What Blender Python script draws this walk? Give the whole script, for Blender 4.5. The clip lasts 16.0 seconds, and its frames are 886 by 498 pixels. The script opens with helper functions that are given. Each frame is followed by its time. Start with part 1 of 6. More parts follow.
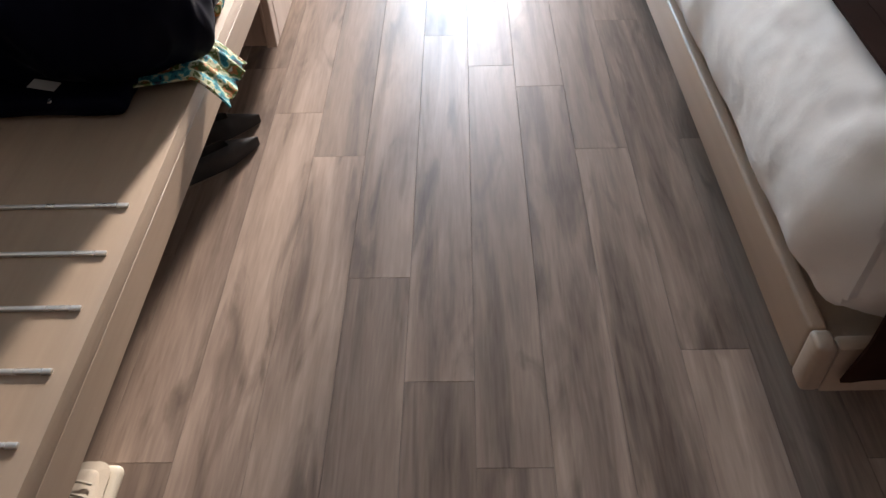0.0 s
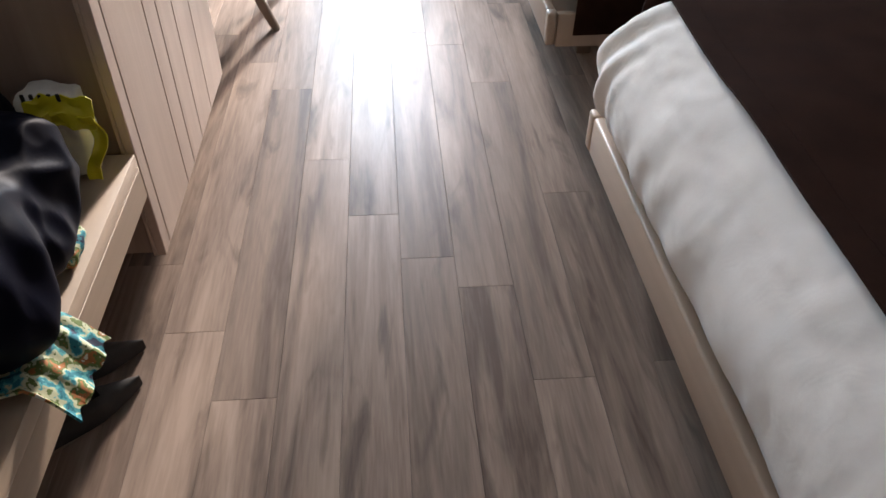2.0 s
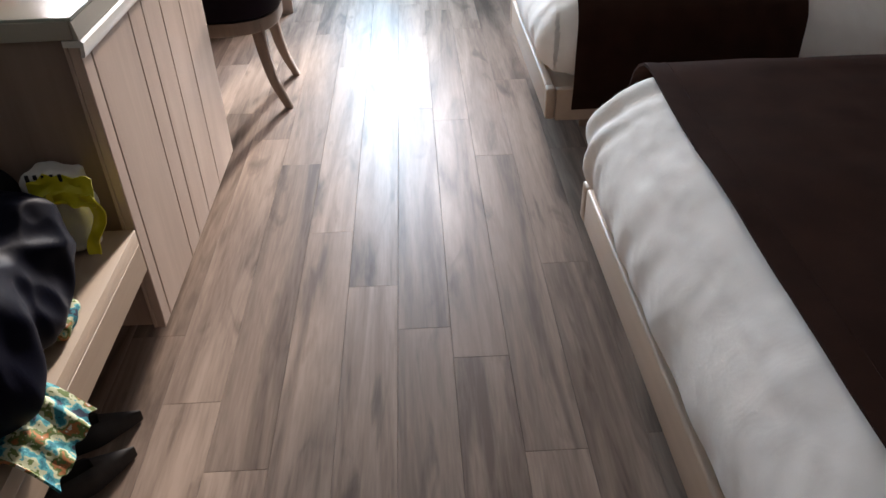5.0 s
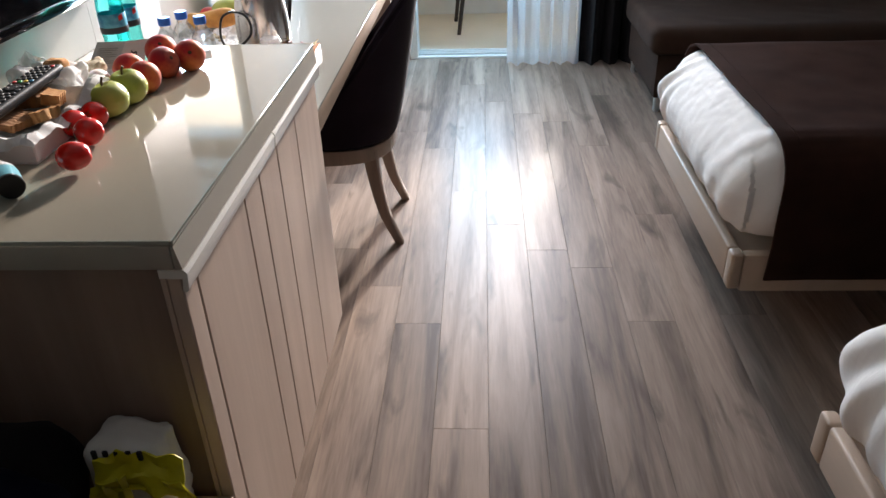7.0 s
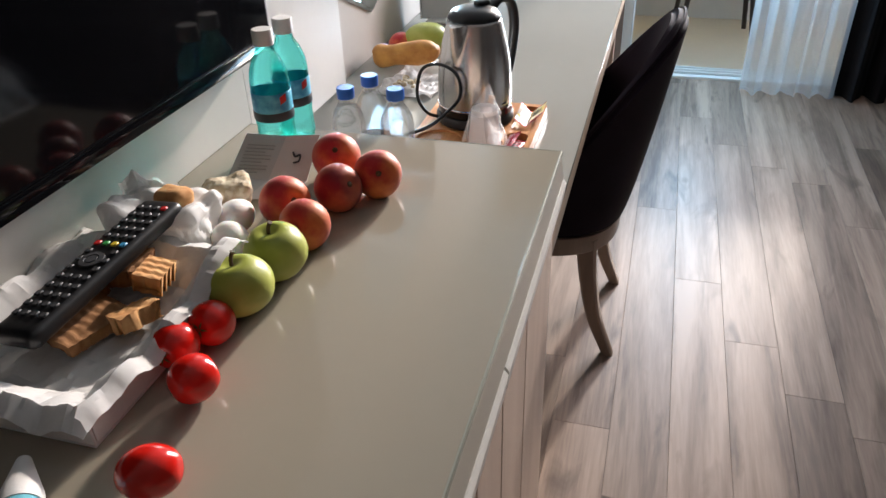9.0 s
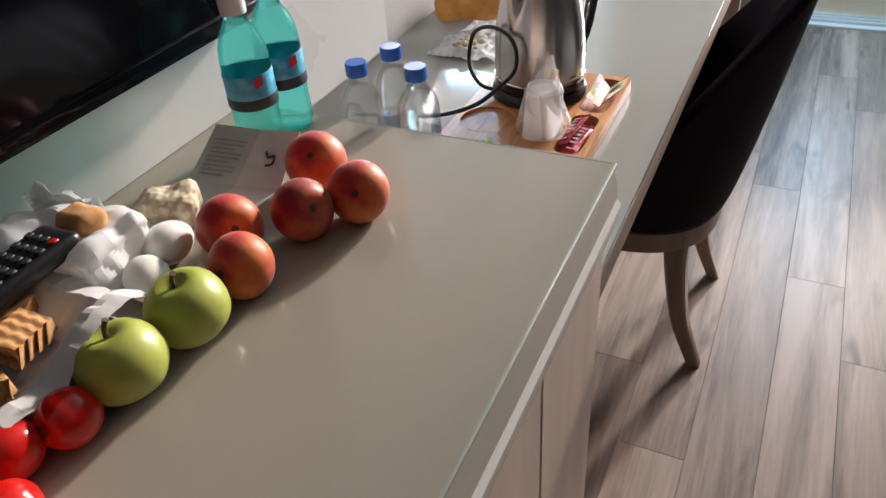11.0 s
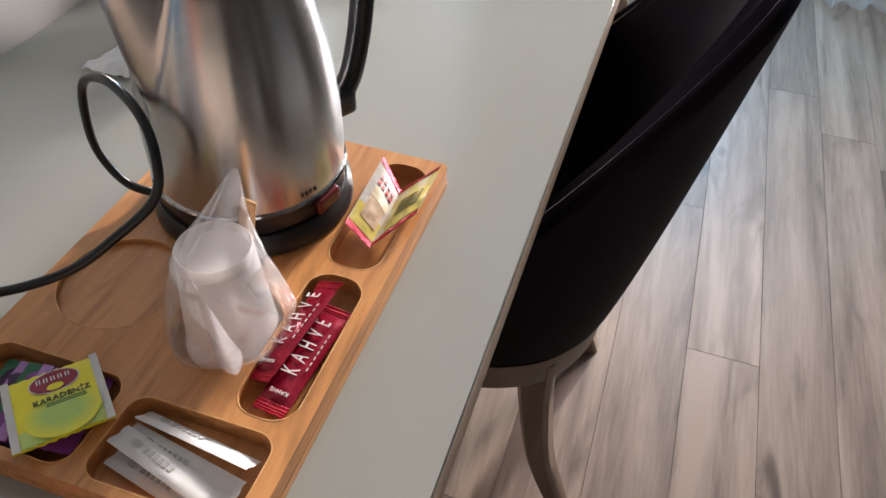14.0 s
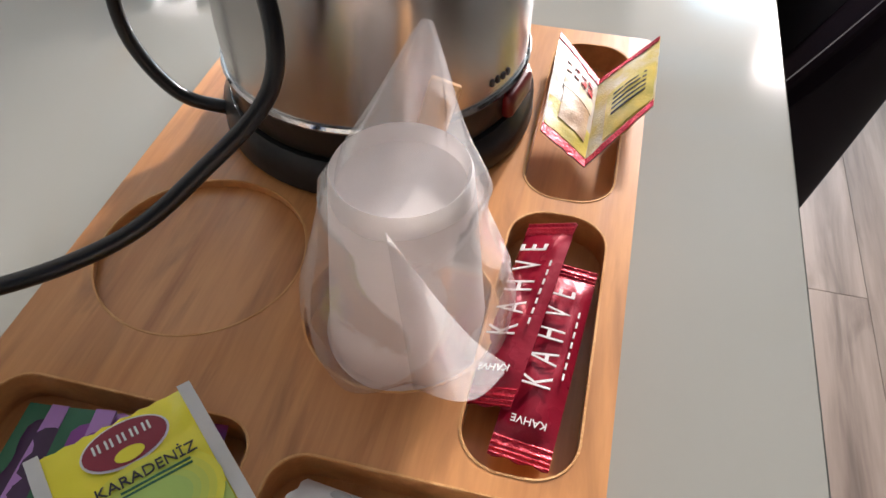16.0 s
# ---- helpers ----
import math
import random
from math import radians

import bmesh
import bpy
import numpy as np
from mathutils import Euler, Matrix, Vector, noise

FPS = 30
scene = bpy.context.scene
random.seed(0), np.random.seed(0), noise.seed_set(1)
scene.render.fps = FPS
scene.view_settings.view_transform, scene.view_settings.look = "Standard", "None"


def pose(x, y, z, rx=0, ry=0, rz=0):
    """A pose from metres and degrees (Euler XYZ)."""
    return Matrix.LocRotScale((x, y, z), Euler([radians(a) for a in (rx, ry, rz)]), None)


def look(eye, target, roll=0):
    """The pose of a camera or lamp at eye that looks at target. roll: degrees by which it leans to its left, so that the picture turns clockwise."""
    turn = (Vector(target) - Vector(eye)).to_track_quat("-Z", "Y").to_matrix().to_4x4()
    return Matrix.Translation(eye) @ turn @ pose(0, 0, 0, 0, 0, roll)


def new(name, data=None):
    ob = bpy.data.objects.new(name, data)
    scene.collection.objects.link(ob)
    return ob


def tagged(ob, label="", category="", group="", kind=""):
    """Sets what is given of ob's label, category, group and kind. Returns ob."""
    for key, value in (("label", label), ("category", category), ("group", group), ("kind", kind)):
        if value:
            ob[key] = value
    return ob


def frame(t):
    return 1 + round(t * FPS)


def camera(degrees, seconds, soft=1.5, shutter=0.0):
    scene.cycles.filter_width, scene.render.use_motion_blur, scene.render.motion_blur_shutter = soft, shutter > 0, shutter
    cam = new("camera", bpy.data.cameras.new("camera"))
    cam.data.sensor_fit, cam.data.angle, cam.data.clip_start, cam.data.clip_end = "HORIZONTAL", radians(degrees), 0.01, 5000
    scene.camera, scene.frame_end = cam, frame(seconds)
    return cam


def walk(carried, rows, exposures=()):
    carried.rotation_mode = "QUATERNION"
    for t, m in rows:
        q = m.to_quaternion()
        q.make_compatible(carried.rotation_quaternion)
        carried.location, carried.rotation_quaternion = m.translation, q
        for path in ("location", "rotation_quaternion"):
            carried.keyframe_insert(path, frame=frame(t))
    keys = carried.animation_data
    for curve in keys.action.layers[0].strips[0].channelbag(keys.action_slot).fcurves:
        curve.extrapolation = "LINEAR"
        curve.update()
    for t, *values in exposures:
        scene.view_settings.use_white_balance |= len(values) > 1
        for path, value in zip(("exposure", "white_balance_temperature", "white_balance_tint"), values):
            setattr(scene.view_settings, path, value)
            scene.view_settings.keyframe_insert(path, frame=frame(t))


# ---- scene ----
cam = camera(61.1, 16.0)
PATH = [
    (0, (0.031, 0.143, 1.292), (-0.037, 1.551, -0.126), -2.9),
    (0.5, (0.025, 0.33, 1.285), (-0.059, 1.787, -0.082), -1.4),
    (1, (-0.025, 0.564, 1.317), (-0.053, 2.035, -0.038), -1.2),
    (1.5, (-0.043, 0.704, 1.339), (0.035, 2.197, 0.01), 0.4),
    (2, (0.028, 0.722, 1.357), (0.152, 2.227, 0.046), 0.7),
    (2.5, (0.059, 0.718, 1.359), (0.187, 2.245, 0.072), 0.7),
    (3, (0.076, 0.703, 1.366), (0.178, 2.254, 0.108), 0.1),
    (5.5, (0.121, 0.696, 1.378), (0.166, 2.339, 0.239), -1.5),
    (6, (0.03, 0.84, 1.363), (0.05, 2.509, 0.26), -1.5),
    (6.5, (-0.1, 1.068, 1.397), (-0.14, 2.77, 0.346), -2.1),
    (7, (-0.117, 1.289, 1.398), (-0.226, 3.009, 0.384), -2.1),
    (7.5, (-0.121, 1.552, 1.411), (-0.331, 3.277, 0.42), -2.3),
    (8, (-0.185, 1.697, 1.41), (-0.472, 3.409, 0.416), -2.0),
    (8.5, (-0.346, 1.895, 1.421), (-0.732, 3.565, 0.39), -1.8),
    (9, (-0.397, 1.997, 1.414), (-0.882, 3.617, 0.346), -2.0),
    (9.2, (-0.4, 2.033, 1.409), (-0.917, 3.633, 0.325), -2.1),
    (11.3, (-0.341, 2.333, 1.371), (-1.089, 3.744, 0.167), -4.9),
    (11.5, (-0.327, 2.355, 1.372), (-1.047, 3.775, 0.163), -4.9),
    (12, (-0.306, 2.415, 1.368), (-0.928, 3.865, 0.138), -4.4),
    (12.5, (-0.353, 2.57, 1.338), (-0.837, 4.051, 0.084), -2.8),
    (13, (-0.432, 2.765, 1.324), (-0.774, 4.267, 0.049), -0.2),
    (13.5, (-0.465, 2.915, 1.265), (-0.763, 4.356, -0.09), 2.8),
    (14, (-0.462, 3.054, 1.211), (-0.87, 4.425, -0.187), 2.6),
    (14.5, (-0.503, 3.109, 1.163), (-0.951, 4.414, -0.286), 2.1),
    (15, (-0.568, 3.132, 1.111), (-1.044, 4.441, -0.324), -1.2),
    (15.5, (-0.624, 3.147, 1.073), (-1.016, 4.433, -0.408), -0.6),
    (16, (-0.646, 3.157, 1.038), (-0.957, 4.466, -0.442), 0.4),
]
EXPOSURES = [(0.0, 1.80), (1.5, 1.47), (3.0, 1.38), (6.0, 1.08), (8.0, 0.68), (12.0, 0.32), (13.5, 0.32), (16.0, 0.56)]
walk(cam, [(t, look(eye, target, roll)) for t, eye, target, roll in PATH], EXPOSURES)

# ---- world, sun and daylight ----
SUN_EL, SUN_AZ = 18.5, 10.0
world = bpy.data.worlds.new("sky")
scene.world = world
world.use_nodes = True
wn = world.node_tree.nodes
sky = wn.new("ShaderNodeTexSky")
sky.sky_type, sky.sun_disc = "NISHITA", False
sky.sun_elevation, sky.sun_rotation = radians(SUN_EL), radians(SUN_AZ)
wn["Background"].inputs["Strength"].default_value = 0.15
world.node_tree.links.new(sky.outputs["Color"], wn["Background"].inputs["Color"])

sun_data = bpy.data.lights.new("sun", "SUN")
sun_data.energy, sun_data.angle, sun_data.color = 3.7, radians(3.6), (1.0, 0.88, 0.79)
sun = new("sun", sun_data)
sun.rotation_euler = Euler((radians(90 - SUN_EL), 0, radians(180 - SUN_AZ)))

# daylight in the door's opening: the bare gap, and the bright part behind the sheer
for lamp_name, place, wide, tall, watts, tint, fan in (("door_daylight", (-0.16, 6.30, 1.40), 0.32, 1.4, 36.0, (0.37, 0.69, 1.0), 180), ("sheer_daylight", (0.22, 6.05, 1.72), 0.40, 1.1, 38.0, (1.0, 0.90, 0.91), 110)):
    door_light = bpy.data.lights.new(lamp_name, "AREA")
    door_light.shape, door_light.size, door_light.size_y = "RECTANGLE", wide, tall
    door_light.energy, door_light.color, door_light.spread = watts, tint, radians(fan)
    new(lamp_name, door_light).matrix_world = look(place, (place[0] - 1.0, 2.6, 1.2))


# ---- helpers for meshes ----
def thing(name, base, label="", category="", group="", kind=""):
    ob = new(name)
    ob.empty_display_size = 0.05
    ob.location = base
    return tagged(ob, label, category, group, kind)


def origin(ob):
    p = Vector((0, 0, 0))
    while ob is not None:
        p = p + ob.location
        ob = ob.parent
    return p


def part(name, bm, material, parent=None, label="", smooth=True, sharp=40):
    """Links a bmesh given in world places as one mesh under a thing or part."""
    if parent is not None:
        bmesh.ops.translate(bm, verts=bm.verts, vec=-origin(parent))
    bmesh.ops.recalc_face_normals(bm, faces=bm.faces)
    me = bpy.data.meshes.new(name)
    bm.to_mesh(me)
    bm.free()
    me.materials.append(material)
    if smooth:
        me.polygons.foreach_set("use_smooth", [True] * len(me.polygons))
        me.set_sharp_from_angle(angle=radians(sharp))
    ob = new(name, me)
    ob.parent = parent
    if label:
        ob["label"] = label
    return ob


def setting(name, bm, material, label="", category="", smooth=False):
    ob = part(name, bm, material, None, "", smooth)
    return tagged(ob, label, category, "", "structure")


def box(x0, x1, y0, y1, z0, z1, bevel=0.004, seg=2, bm=None):
    own = bmesh.new()
    bmesh.ops.create_cube(own, size=1)
    bmesh.ops.scale(own, verts=own.verts, vec=(x1 - x0, y1 - y0, z1 - z0))
    bmesh.ops.translate(own, verts=own.verts, vec=((x0 + x1) / 2, (y0 + y1) / 2, (z0 + z1) / 2))
    if bevel:
        bmesh.ops.bevel(own, geom=own.edges[:], offset=bevel, segments=seg, affect="EDGES", profile=0.5)
    return own if bm is None else join(bm, own)


def join(bm, other):
    me = bpy.data.meshes.new("tmp")
    other.to_mesh(me)
    other.free()
    bm.from_mesh(me)
    bpy.data.meshes.remove(me)
    return bm


def lathe(profile, centre=(0, 0, 0), seg=32, squash=(1, 1), bm=None):
    bm = bm or bmesh.new()
    rings = []
    for r, z in profile:
        if r < 1e-5:
            rings.append([bm.verts.new((centre[0], centre[1], centre[2] + z))])
        else:
            rings.append([bm.verts.new((centre[0] + r * squash[0] * math.cos(2 * math.pi * k / seg), centre[1] + r * squash[1] * math.sin(2 * math.pi * k / seg), centre[2] + z)) for k in range(seg)])
    for a, b in zip(rings, rings[1:]):
        if len(a) == 1 and len(b) == 1:
            continue
        for k in range(seg):
            j = (k + 1) % seg
            if len(a) == 1:
                bm.faces.new((a[0], b[k], b[j]))
            elif len(b) == 1:
                bm.faces.new((a[k], b[0], a[j]))
            else:
                bm.faces.new((a[k], b[k], b[j], a[j]))
    return bm


def tube(points, radius, seg=10, bm=None):
    """A round rod along points; radius: one number or one for each point."""
    bm = bm or bmesh.new()
    pts = [Vector(p) for p in points]
    rad = radius if isinstance(radius, (list, tuple)) else [radius] * len(pts)
    rings, side = [], None
    for n, p in enumerate(pts):
        way = (pts[min(n + 1, len(pts) - 1)] - pts[max(n - 1, 0)]).normalized()
        if side is None:
            side = way.orthogonal().normalized()
        side = (side - way * side.dot(way)).normalized()
        up = way.cross(side)
        rings.append([bm.verts.new(p + rad[n] * (math.cos(2 * math.pi * k / seg) * side + math.sin(2 * math.pi * k / seg) * up)) for k in range(seg)])
    for a, b in zip(rings, rings[1:]):
        for k in range(seg):
            bm.faces.new((a[k], b[k], b[(k + 1) % seg], a[(k + 1) % seg]))
    bm.faces.new(rings[0])
    bm.faces.new(rings[-1])
    return bm


def curve_points(points, steps=8):
    """A smooth line through points (Catmull-Rom)."""
    p = [Vector(q) for q in points]
    p = [2 * p[0] - p[1]] + p + [2 * p[-1] - p[-2]]
    out = []
    for a, b, c, d in zip(p, p[1:], p[2:], p[3:]):
        for k in range(steps):
            t = k / steps
            out.append(0.5 * (2 * b + (c - a) * t + (2 * a - 5 * b + 4 * c - d) * t * t + (3 * b - 3 * c + d - a) * t ** 3))
    return out + [p[-2]]


def sheet(nu, nv, f, thick=0.0, bm=None):
    """A surface f(u, v) with u and v in 0..1; thick gives it depth downwards along its normals."""
    own = bmesh.new()
    vs = [[own.verts.new(f(i / nu, j / nv)) for j in range(nv + 1)] for i in range(nu + 1)]
    for i in range(nu):
        for j in range(nv):
            own.faces.new((vs[i][j], vs[i + 1][j], vs[i + 1][j + 1], vs[i][j + 1]))
    if thick:
        own.normal_update()
        bmesh.ops.solidify(own, geom=own.faces[:], thickness=thick)
    return own if bm is None else join(bm, own)


def ball(centre, r, seg=24, dent=0.0, squash=1.0, stretch=(1, 1, 1), bm=None):
    """A fruit-like ball; dent: how deep its top and bottom are drawn in."""
    prof = []
    n = seg // 2 + 2
    for k in range(n + 1):
        a = -math.pi / 2 + math.pi * k / n
        rr, z = math.cos(a), math.sin(a) * squash
        z -= math.copysign(dent * math.exp(-((rr / 0.32) ** 2)), z)
        prof.append((max(rr * r, 0.0) if 0 < k < n else 0.0, z * r))
    b = lathe(prof, (0, 0, 0), seg)
    bmesh.ops.scale(b, verts=b.verts, vec=stretch)
    bmesh.ops.translate(b, verts=b.verts, vec=centre)
    return b if bm is None else join(bm, b)


def wob(x, y, z=0.0, s=1.0):
    return noise.noise(Vector((x * s, y * s, z * s)))


# ---- materials ----
def nodes_of(name):
    m = bpy.data.materials.new(name)
    m.use_nodes = True
    t = m.node_tree
    return m, t, t.nodes["Principled BSDF"], t.links.new


def surface(name, color, rough=0.5, metal=0.0, var=0.12, scale=6.0, fine=90.0, bump=0.15, dist=0.002, stretch=(1, 1, 1), spec=0.5, coat=0.0, sheen=0.0, second=None, rvar=0.08, sub=0.0, transmission=0.0, ior=1.45, alpha=1.0):
    """A principled surface with broad and fine variation of colour, roughness and relief."""
    m, t, p, link = nodes_of(name)
    co = t.nodes.new("ShaderNodeTexCoord")
    mp = t.nodes.new("ShaderNodeMapping")
    mp.inputs["Scale"].default_value = stretch
    link(co.outputs["Object"], mp.inputs["Vector"])
    big, small = t.nodes.new("ShaderNodeTexNoise"), t.nodes.new("ShaderNodeTexNoise")
    for node, s, d in ((big, scale, 4.0), (small, fine, 3.0)):
        node.inputs["Scale"].default_value, node.inputs["Detail"].default_value = s, d
        link(mp.outputs["Vector"], node.inputs["Vector"])
    ramp = t.nodes.new("ShaderNodeMix")
    ramp.data_type = "RGBA"
    lo = second or [c * (1 - 1.6 * var) for c in color]
    hi = [min(1.0, c * (1 + var)) for c in color]
    ramp.inputs["A"].default_value, ramp.inputs["B"].default_value = (*lo, 1), (*hi, 1)
    mid = t.nodes.new("ShaderNodeMath")
    mid.operation = "MULTIPLY_ADD"
    link(small.outputs["Fac"], mid.inputs[0])
    mid.inputs[1].default_value = 0.35
    add = t.nodes.new("ShaderNodeMath")
    add.operation = "MULTIPLY_ADD"
    link(big.outputs["Fac"], add.inputs[0])
    add.inputs[1].default_value = 1.3
    add.inputs[2].default_value = -0.32
    link(add.outputs[0], mid.inputs[2])
    link(mid.outputs[0], ramp.inputs["Factor"])
    link(ramp.outputs["Result"], p.inputs["Base Color"])
    rr = t.nodes.new("ShaderNodeMath")
    rr.operation = "MULTIPLY_ADD"
    link(big.outputs["Fac"], rr.inputs[0])
    rr.inputs[1].default_value, rr.inputs[2].default_value = rvar * 2, max(0.0, rough - rvar)
    link(rr.outputs[0], p.inputs["Roughness"])
    if bump:
        b = t.nodes.new("ShaderNodeBump")
        b.inputs["Strength"].default_value, b.inputs["Distance"].default_value = bump, dist
        link(small.outputs["Fac"], b.inputs["Height"])
        link(b.outputs["Normal"], p.inputs["Normal"])
    p.inputs["Metallic"].default_value = metal
    p.inputs["Specular IOR Level"].default_value = spec
    p.inputs["Coat Weight"].default_value = coat
    p.inputs["Coat Roughness"].default_value = 0.08
    p.inputs["Sheen Weight"].default_value = sheen
    p.inputs["Subsurface Weight"].default_value = sub
    p.inputs["Subsurface Scale"].default_value = 0.01
    p.inputs["Transmission Weight"].default_value = transmission
    p.inputs["IOR"].default_value = ior
    p.inputs["Alpha"].default_value = alpha
    return m


def wood(name, light, dark, rough=0.4, along="y", freq=14.0, streak=0.55, rnd=True, coat=0.0, bump=0.2, shade=0.5, knots=True, spec=0.5, cracks=0.0):
    """Wood with long grain along an axis; shade: how much one piece differs from the next."""
    m, t, p, link = nodes_of(name)
    co = t.nodes.new("ShaderNodeTexCoord")
    info = t.nodes.new("ShaderNodeObjectInfo")
    off = t.nodes.new("ShaderNodeVectorMath")
    off.operation = "MULTIPLY_ADD"
    comb = t.nodes.new("ShaderNodeCombineXYZ")
    for k in range(3):
        link(info.outputs["Random"], comb.inputs[k])
    link(comb.outputs[0], off.inputs[0])
    off.inputs[1].default_value = (37.0, 53.0, 29.0) if rnd else (0, 0, 0)
    link(co.outputs["Object"], off.inputs[2])
    squeeze = {"x": (0.07, 1, 1), "y": (1, 0.07, 1), "z": (1, 1, 0.07)}[along]
    mp = t.nodes.new("ShaderNodeMapping")
    mp.inputs["Scale"].default_value = squeeze
    link(off.outputs[0], mp.inputs["Vector"])
    grain, fibre, broad = (t.nodes.new("ShaderNodeTexNoise") for _ in range(3))
    for node, s, d, w in ((grain, freq, 6.0, 1.2), (fibre, freq * 12, 4.0, 0.2), (broad, freq * 0.35, 2.0, 0.6)):
        node.inputs["Scale"].default_value, node.inputs["Detail"].default_value, node.inputs["Distortion"].default_value = s, d, w
        link(mp.outputs["Vector"], node.inputs["Vector"])
    ramp = t.nodes.new("ShaderNodeValToRGB")
    ramp.color_ramp.elements[0].position, ramp.color_ramp.elements[0].color = 0.5 - streak * 0.42, (*dark, 1)
    ramp.color_ramp.elements[1].position, ramp.color_ramp.elements[1].color = 0.5 + streak * 0.30, (*light, 1)
    s1 = t.nodes.new("ShaderNodeMath")
    s1.operation = "MULTIPLY_ADD"
    link(fibre.outputs["Fac"], s1.inputs[0])
    s1.inputs[1].default_value = 0.28
    s2 = t.nodes.new("ShaderNodeMath")
    s2.operation = "MULTIPLY_ADD"
    link(broad.outputs["Fac"], s2.inputs[0])
    s2.inputs[1].default_value, s2.inputs[2].default_value = 0.45, -0.365
    s3 = t.nodes.new("ShaderNodeMath")
    s3.operation = "ADD"
    link(grain.outputs["Fac"], s3.inputs[0])
    link(s2.outputs[0], s3.inputs[1])
    link(s3.outputs[0], s1.inputs[2])
    link(s1.outputs[0], ramp.inputs["Fac"])
    hue = t.nodes.new("ShaderNodeHueSaturation")
    val = t.nodes.new("ShaderNodeMath")
    val.operation = "MULTIPLY_ADD"
    link(info.outputs["Random"], val.inputs[0])
    val.inputs[1].default_value, val.inputs[2].default_value = shade if rnd else 0.0, 1 - shade * 0.5 if rnd else 1.0
    link(val.outputs[0], hue.inputs["Value"])
    link(ramp.outputs["Color"], hue.inputs["Color"])
    last = hue.outputs["Color"]
    if knots:
        vor = t.nodes.new("ShaderNodeTexVoronoi")
        vor.inputs["Scale"].default_value = 2.6
        km = t.nodes.new("ShaderNodeMapping")
        km.inputs["Scale"].default_value = {"x": (0.5, 1, 1), "y": (1, 0.5, 1), "z": (1, 1, 0.5)}[along]
        link(off.outputs[0], km.inputs["Vector"])
        link(km.outputs["Vector"], vor.inputs["Vector"])
        kr = t.nodes.new("ShaderNodeValToRGB")
        kr.color_ramp.elements[0].position, kr.color_ramp.elements[0].color = 0.015, (1, 1, 1, 1)
        kr.color_ramp.elements[1].position, kr.color_ramp.elements[1].color = 0.06, (0, 0, 0, 1)
        link(vor.outputs["Distance"], kr.inputs["Fac"])
        mix = t.nodes.new("ShaderNodeMix")
        mix.data_type = "RGBA"
        link(kr.outputs["Color"], mix.inputs["Factor"])
        link(last, mix.inputs["A"])
        mix.inputs["B"].default_value = (*[c * 0.55 for c in dark], 1)
        last = mix.outputs["Result"]
    if cracks:
        cm = t.nodes.new("ShaderNodeMapping")
        cm.inputs["Scale"].default_value = {"x": (0.19, 1, 1), "y": (1, 0.19, 1), "z": (1, 1, 0.19)}[along]
        link(off.outputs[0], cm.inputs["Vector"])
        cn = t.nodes.new("ShaderNodeTexNoise")
        cn.inputs["Scale"].default_value, cn.inputs["Detail"].default_value, cn.inputs["Distortion"].default_value = freq * 0.9, 8.0, 1.2
        link(cm.outputs["Vector"], cn.inputs["Vector"])
        cr = t.nodes.new("ShaderNodeValToRGB")
        cr.color_ramp.elements[0].position, cr.color_ramp.elements[0].color = 0.56, (0, 0, 0, 1)
        cr.color_ramp.elements[1].position, cr.color_ramp.elements[1].color = 0.76, (cracks, cracks, cracks, 1)
        link(cn.outputs["Fac"], cr.inputs["Fac"])
        cmix = t.nodes.new("ShaderNodeMix")
        cmix.data_type = "RGBA"
        link(cr.outputs["Color"], cmix.inputs["Factor"])
        link(last, cmix.inputs["A"])
        cmix.inputs["B"].default_value = (*[c * 0.5 for c in dark], 1)
        last = cmix.outputs["Result"]
    link(last, p.inputs["Base Color"])
    rr = t.nodes.new("ShaderNodeMath")
    rr.operation = "MULTIPLY_ADD"
    link(grain.outputs["Fac"], rr.inputs[0])
    rr.inputs[1].default_value, rr.inputs[2].default_value = -0.16, rough + 0.08
    link(rr.outputs[0], p.inputs["Roughness"])
    b = t.nodes.new("ShaderNodeBump")
    b.inputs["Strength"].default_value, b.inputs["Distance"].default_value = bump, 0.0008
    link(s1.outputs[0], b.inputs["Height"])
    link(b.outputs["Normal"], p.inputs["Normal"])
    p.inputs["Coat Weight"].default_value = coat
    p.inputs["Coat Roughness"].default_value = 0.31
    p.inputs["Specular IOR Level"].default_value = spec
    return m


def cloth(name, color, rough=0.9, weave=900.0, var=0.1, sheen=0.3, scale=5.0, bump=0.25):
    return surface(name, color, rough, 0, var, scale, weave, bump, 0.0006, sheen=sheen, spec=0.2, rvar=0.03)


def clear(name, color=(1, 1, 1), ior=1.45, rough=0.01):
    m, t, p, link = nodes_of(name)
    n = t.nodes.new("ShaderNodeTexNoise")
    n.inputs["Scale"].default_value = 60
    b = t.nodes.new("ShaderNodeBump")
    b.inputs["Strength"].default_value, b.inputs["Distance"].default_value = 0.05, 0.001
    link(n.outputs["Fac"], b.inputs["Height"])
    link(b.outputs["Normal"], p.inputs["Normal"])
    p.inputs["Base Color"].default_value = (*color, 1)
    p.inputs["Transmission Weight"].default_value = 1.0
    p.inputs["Roughness"].default_value = rough
    p.inputs["IOR"].default_value = ior
    return m


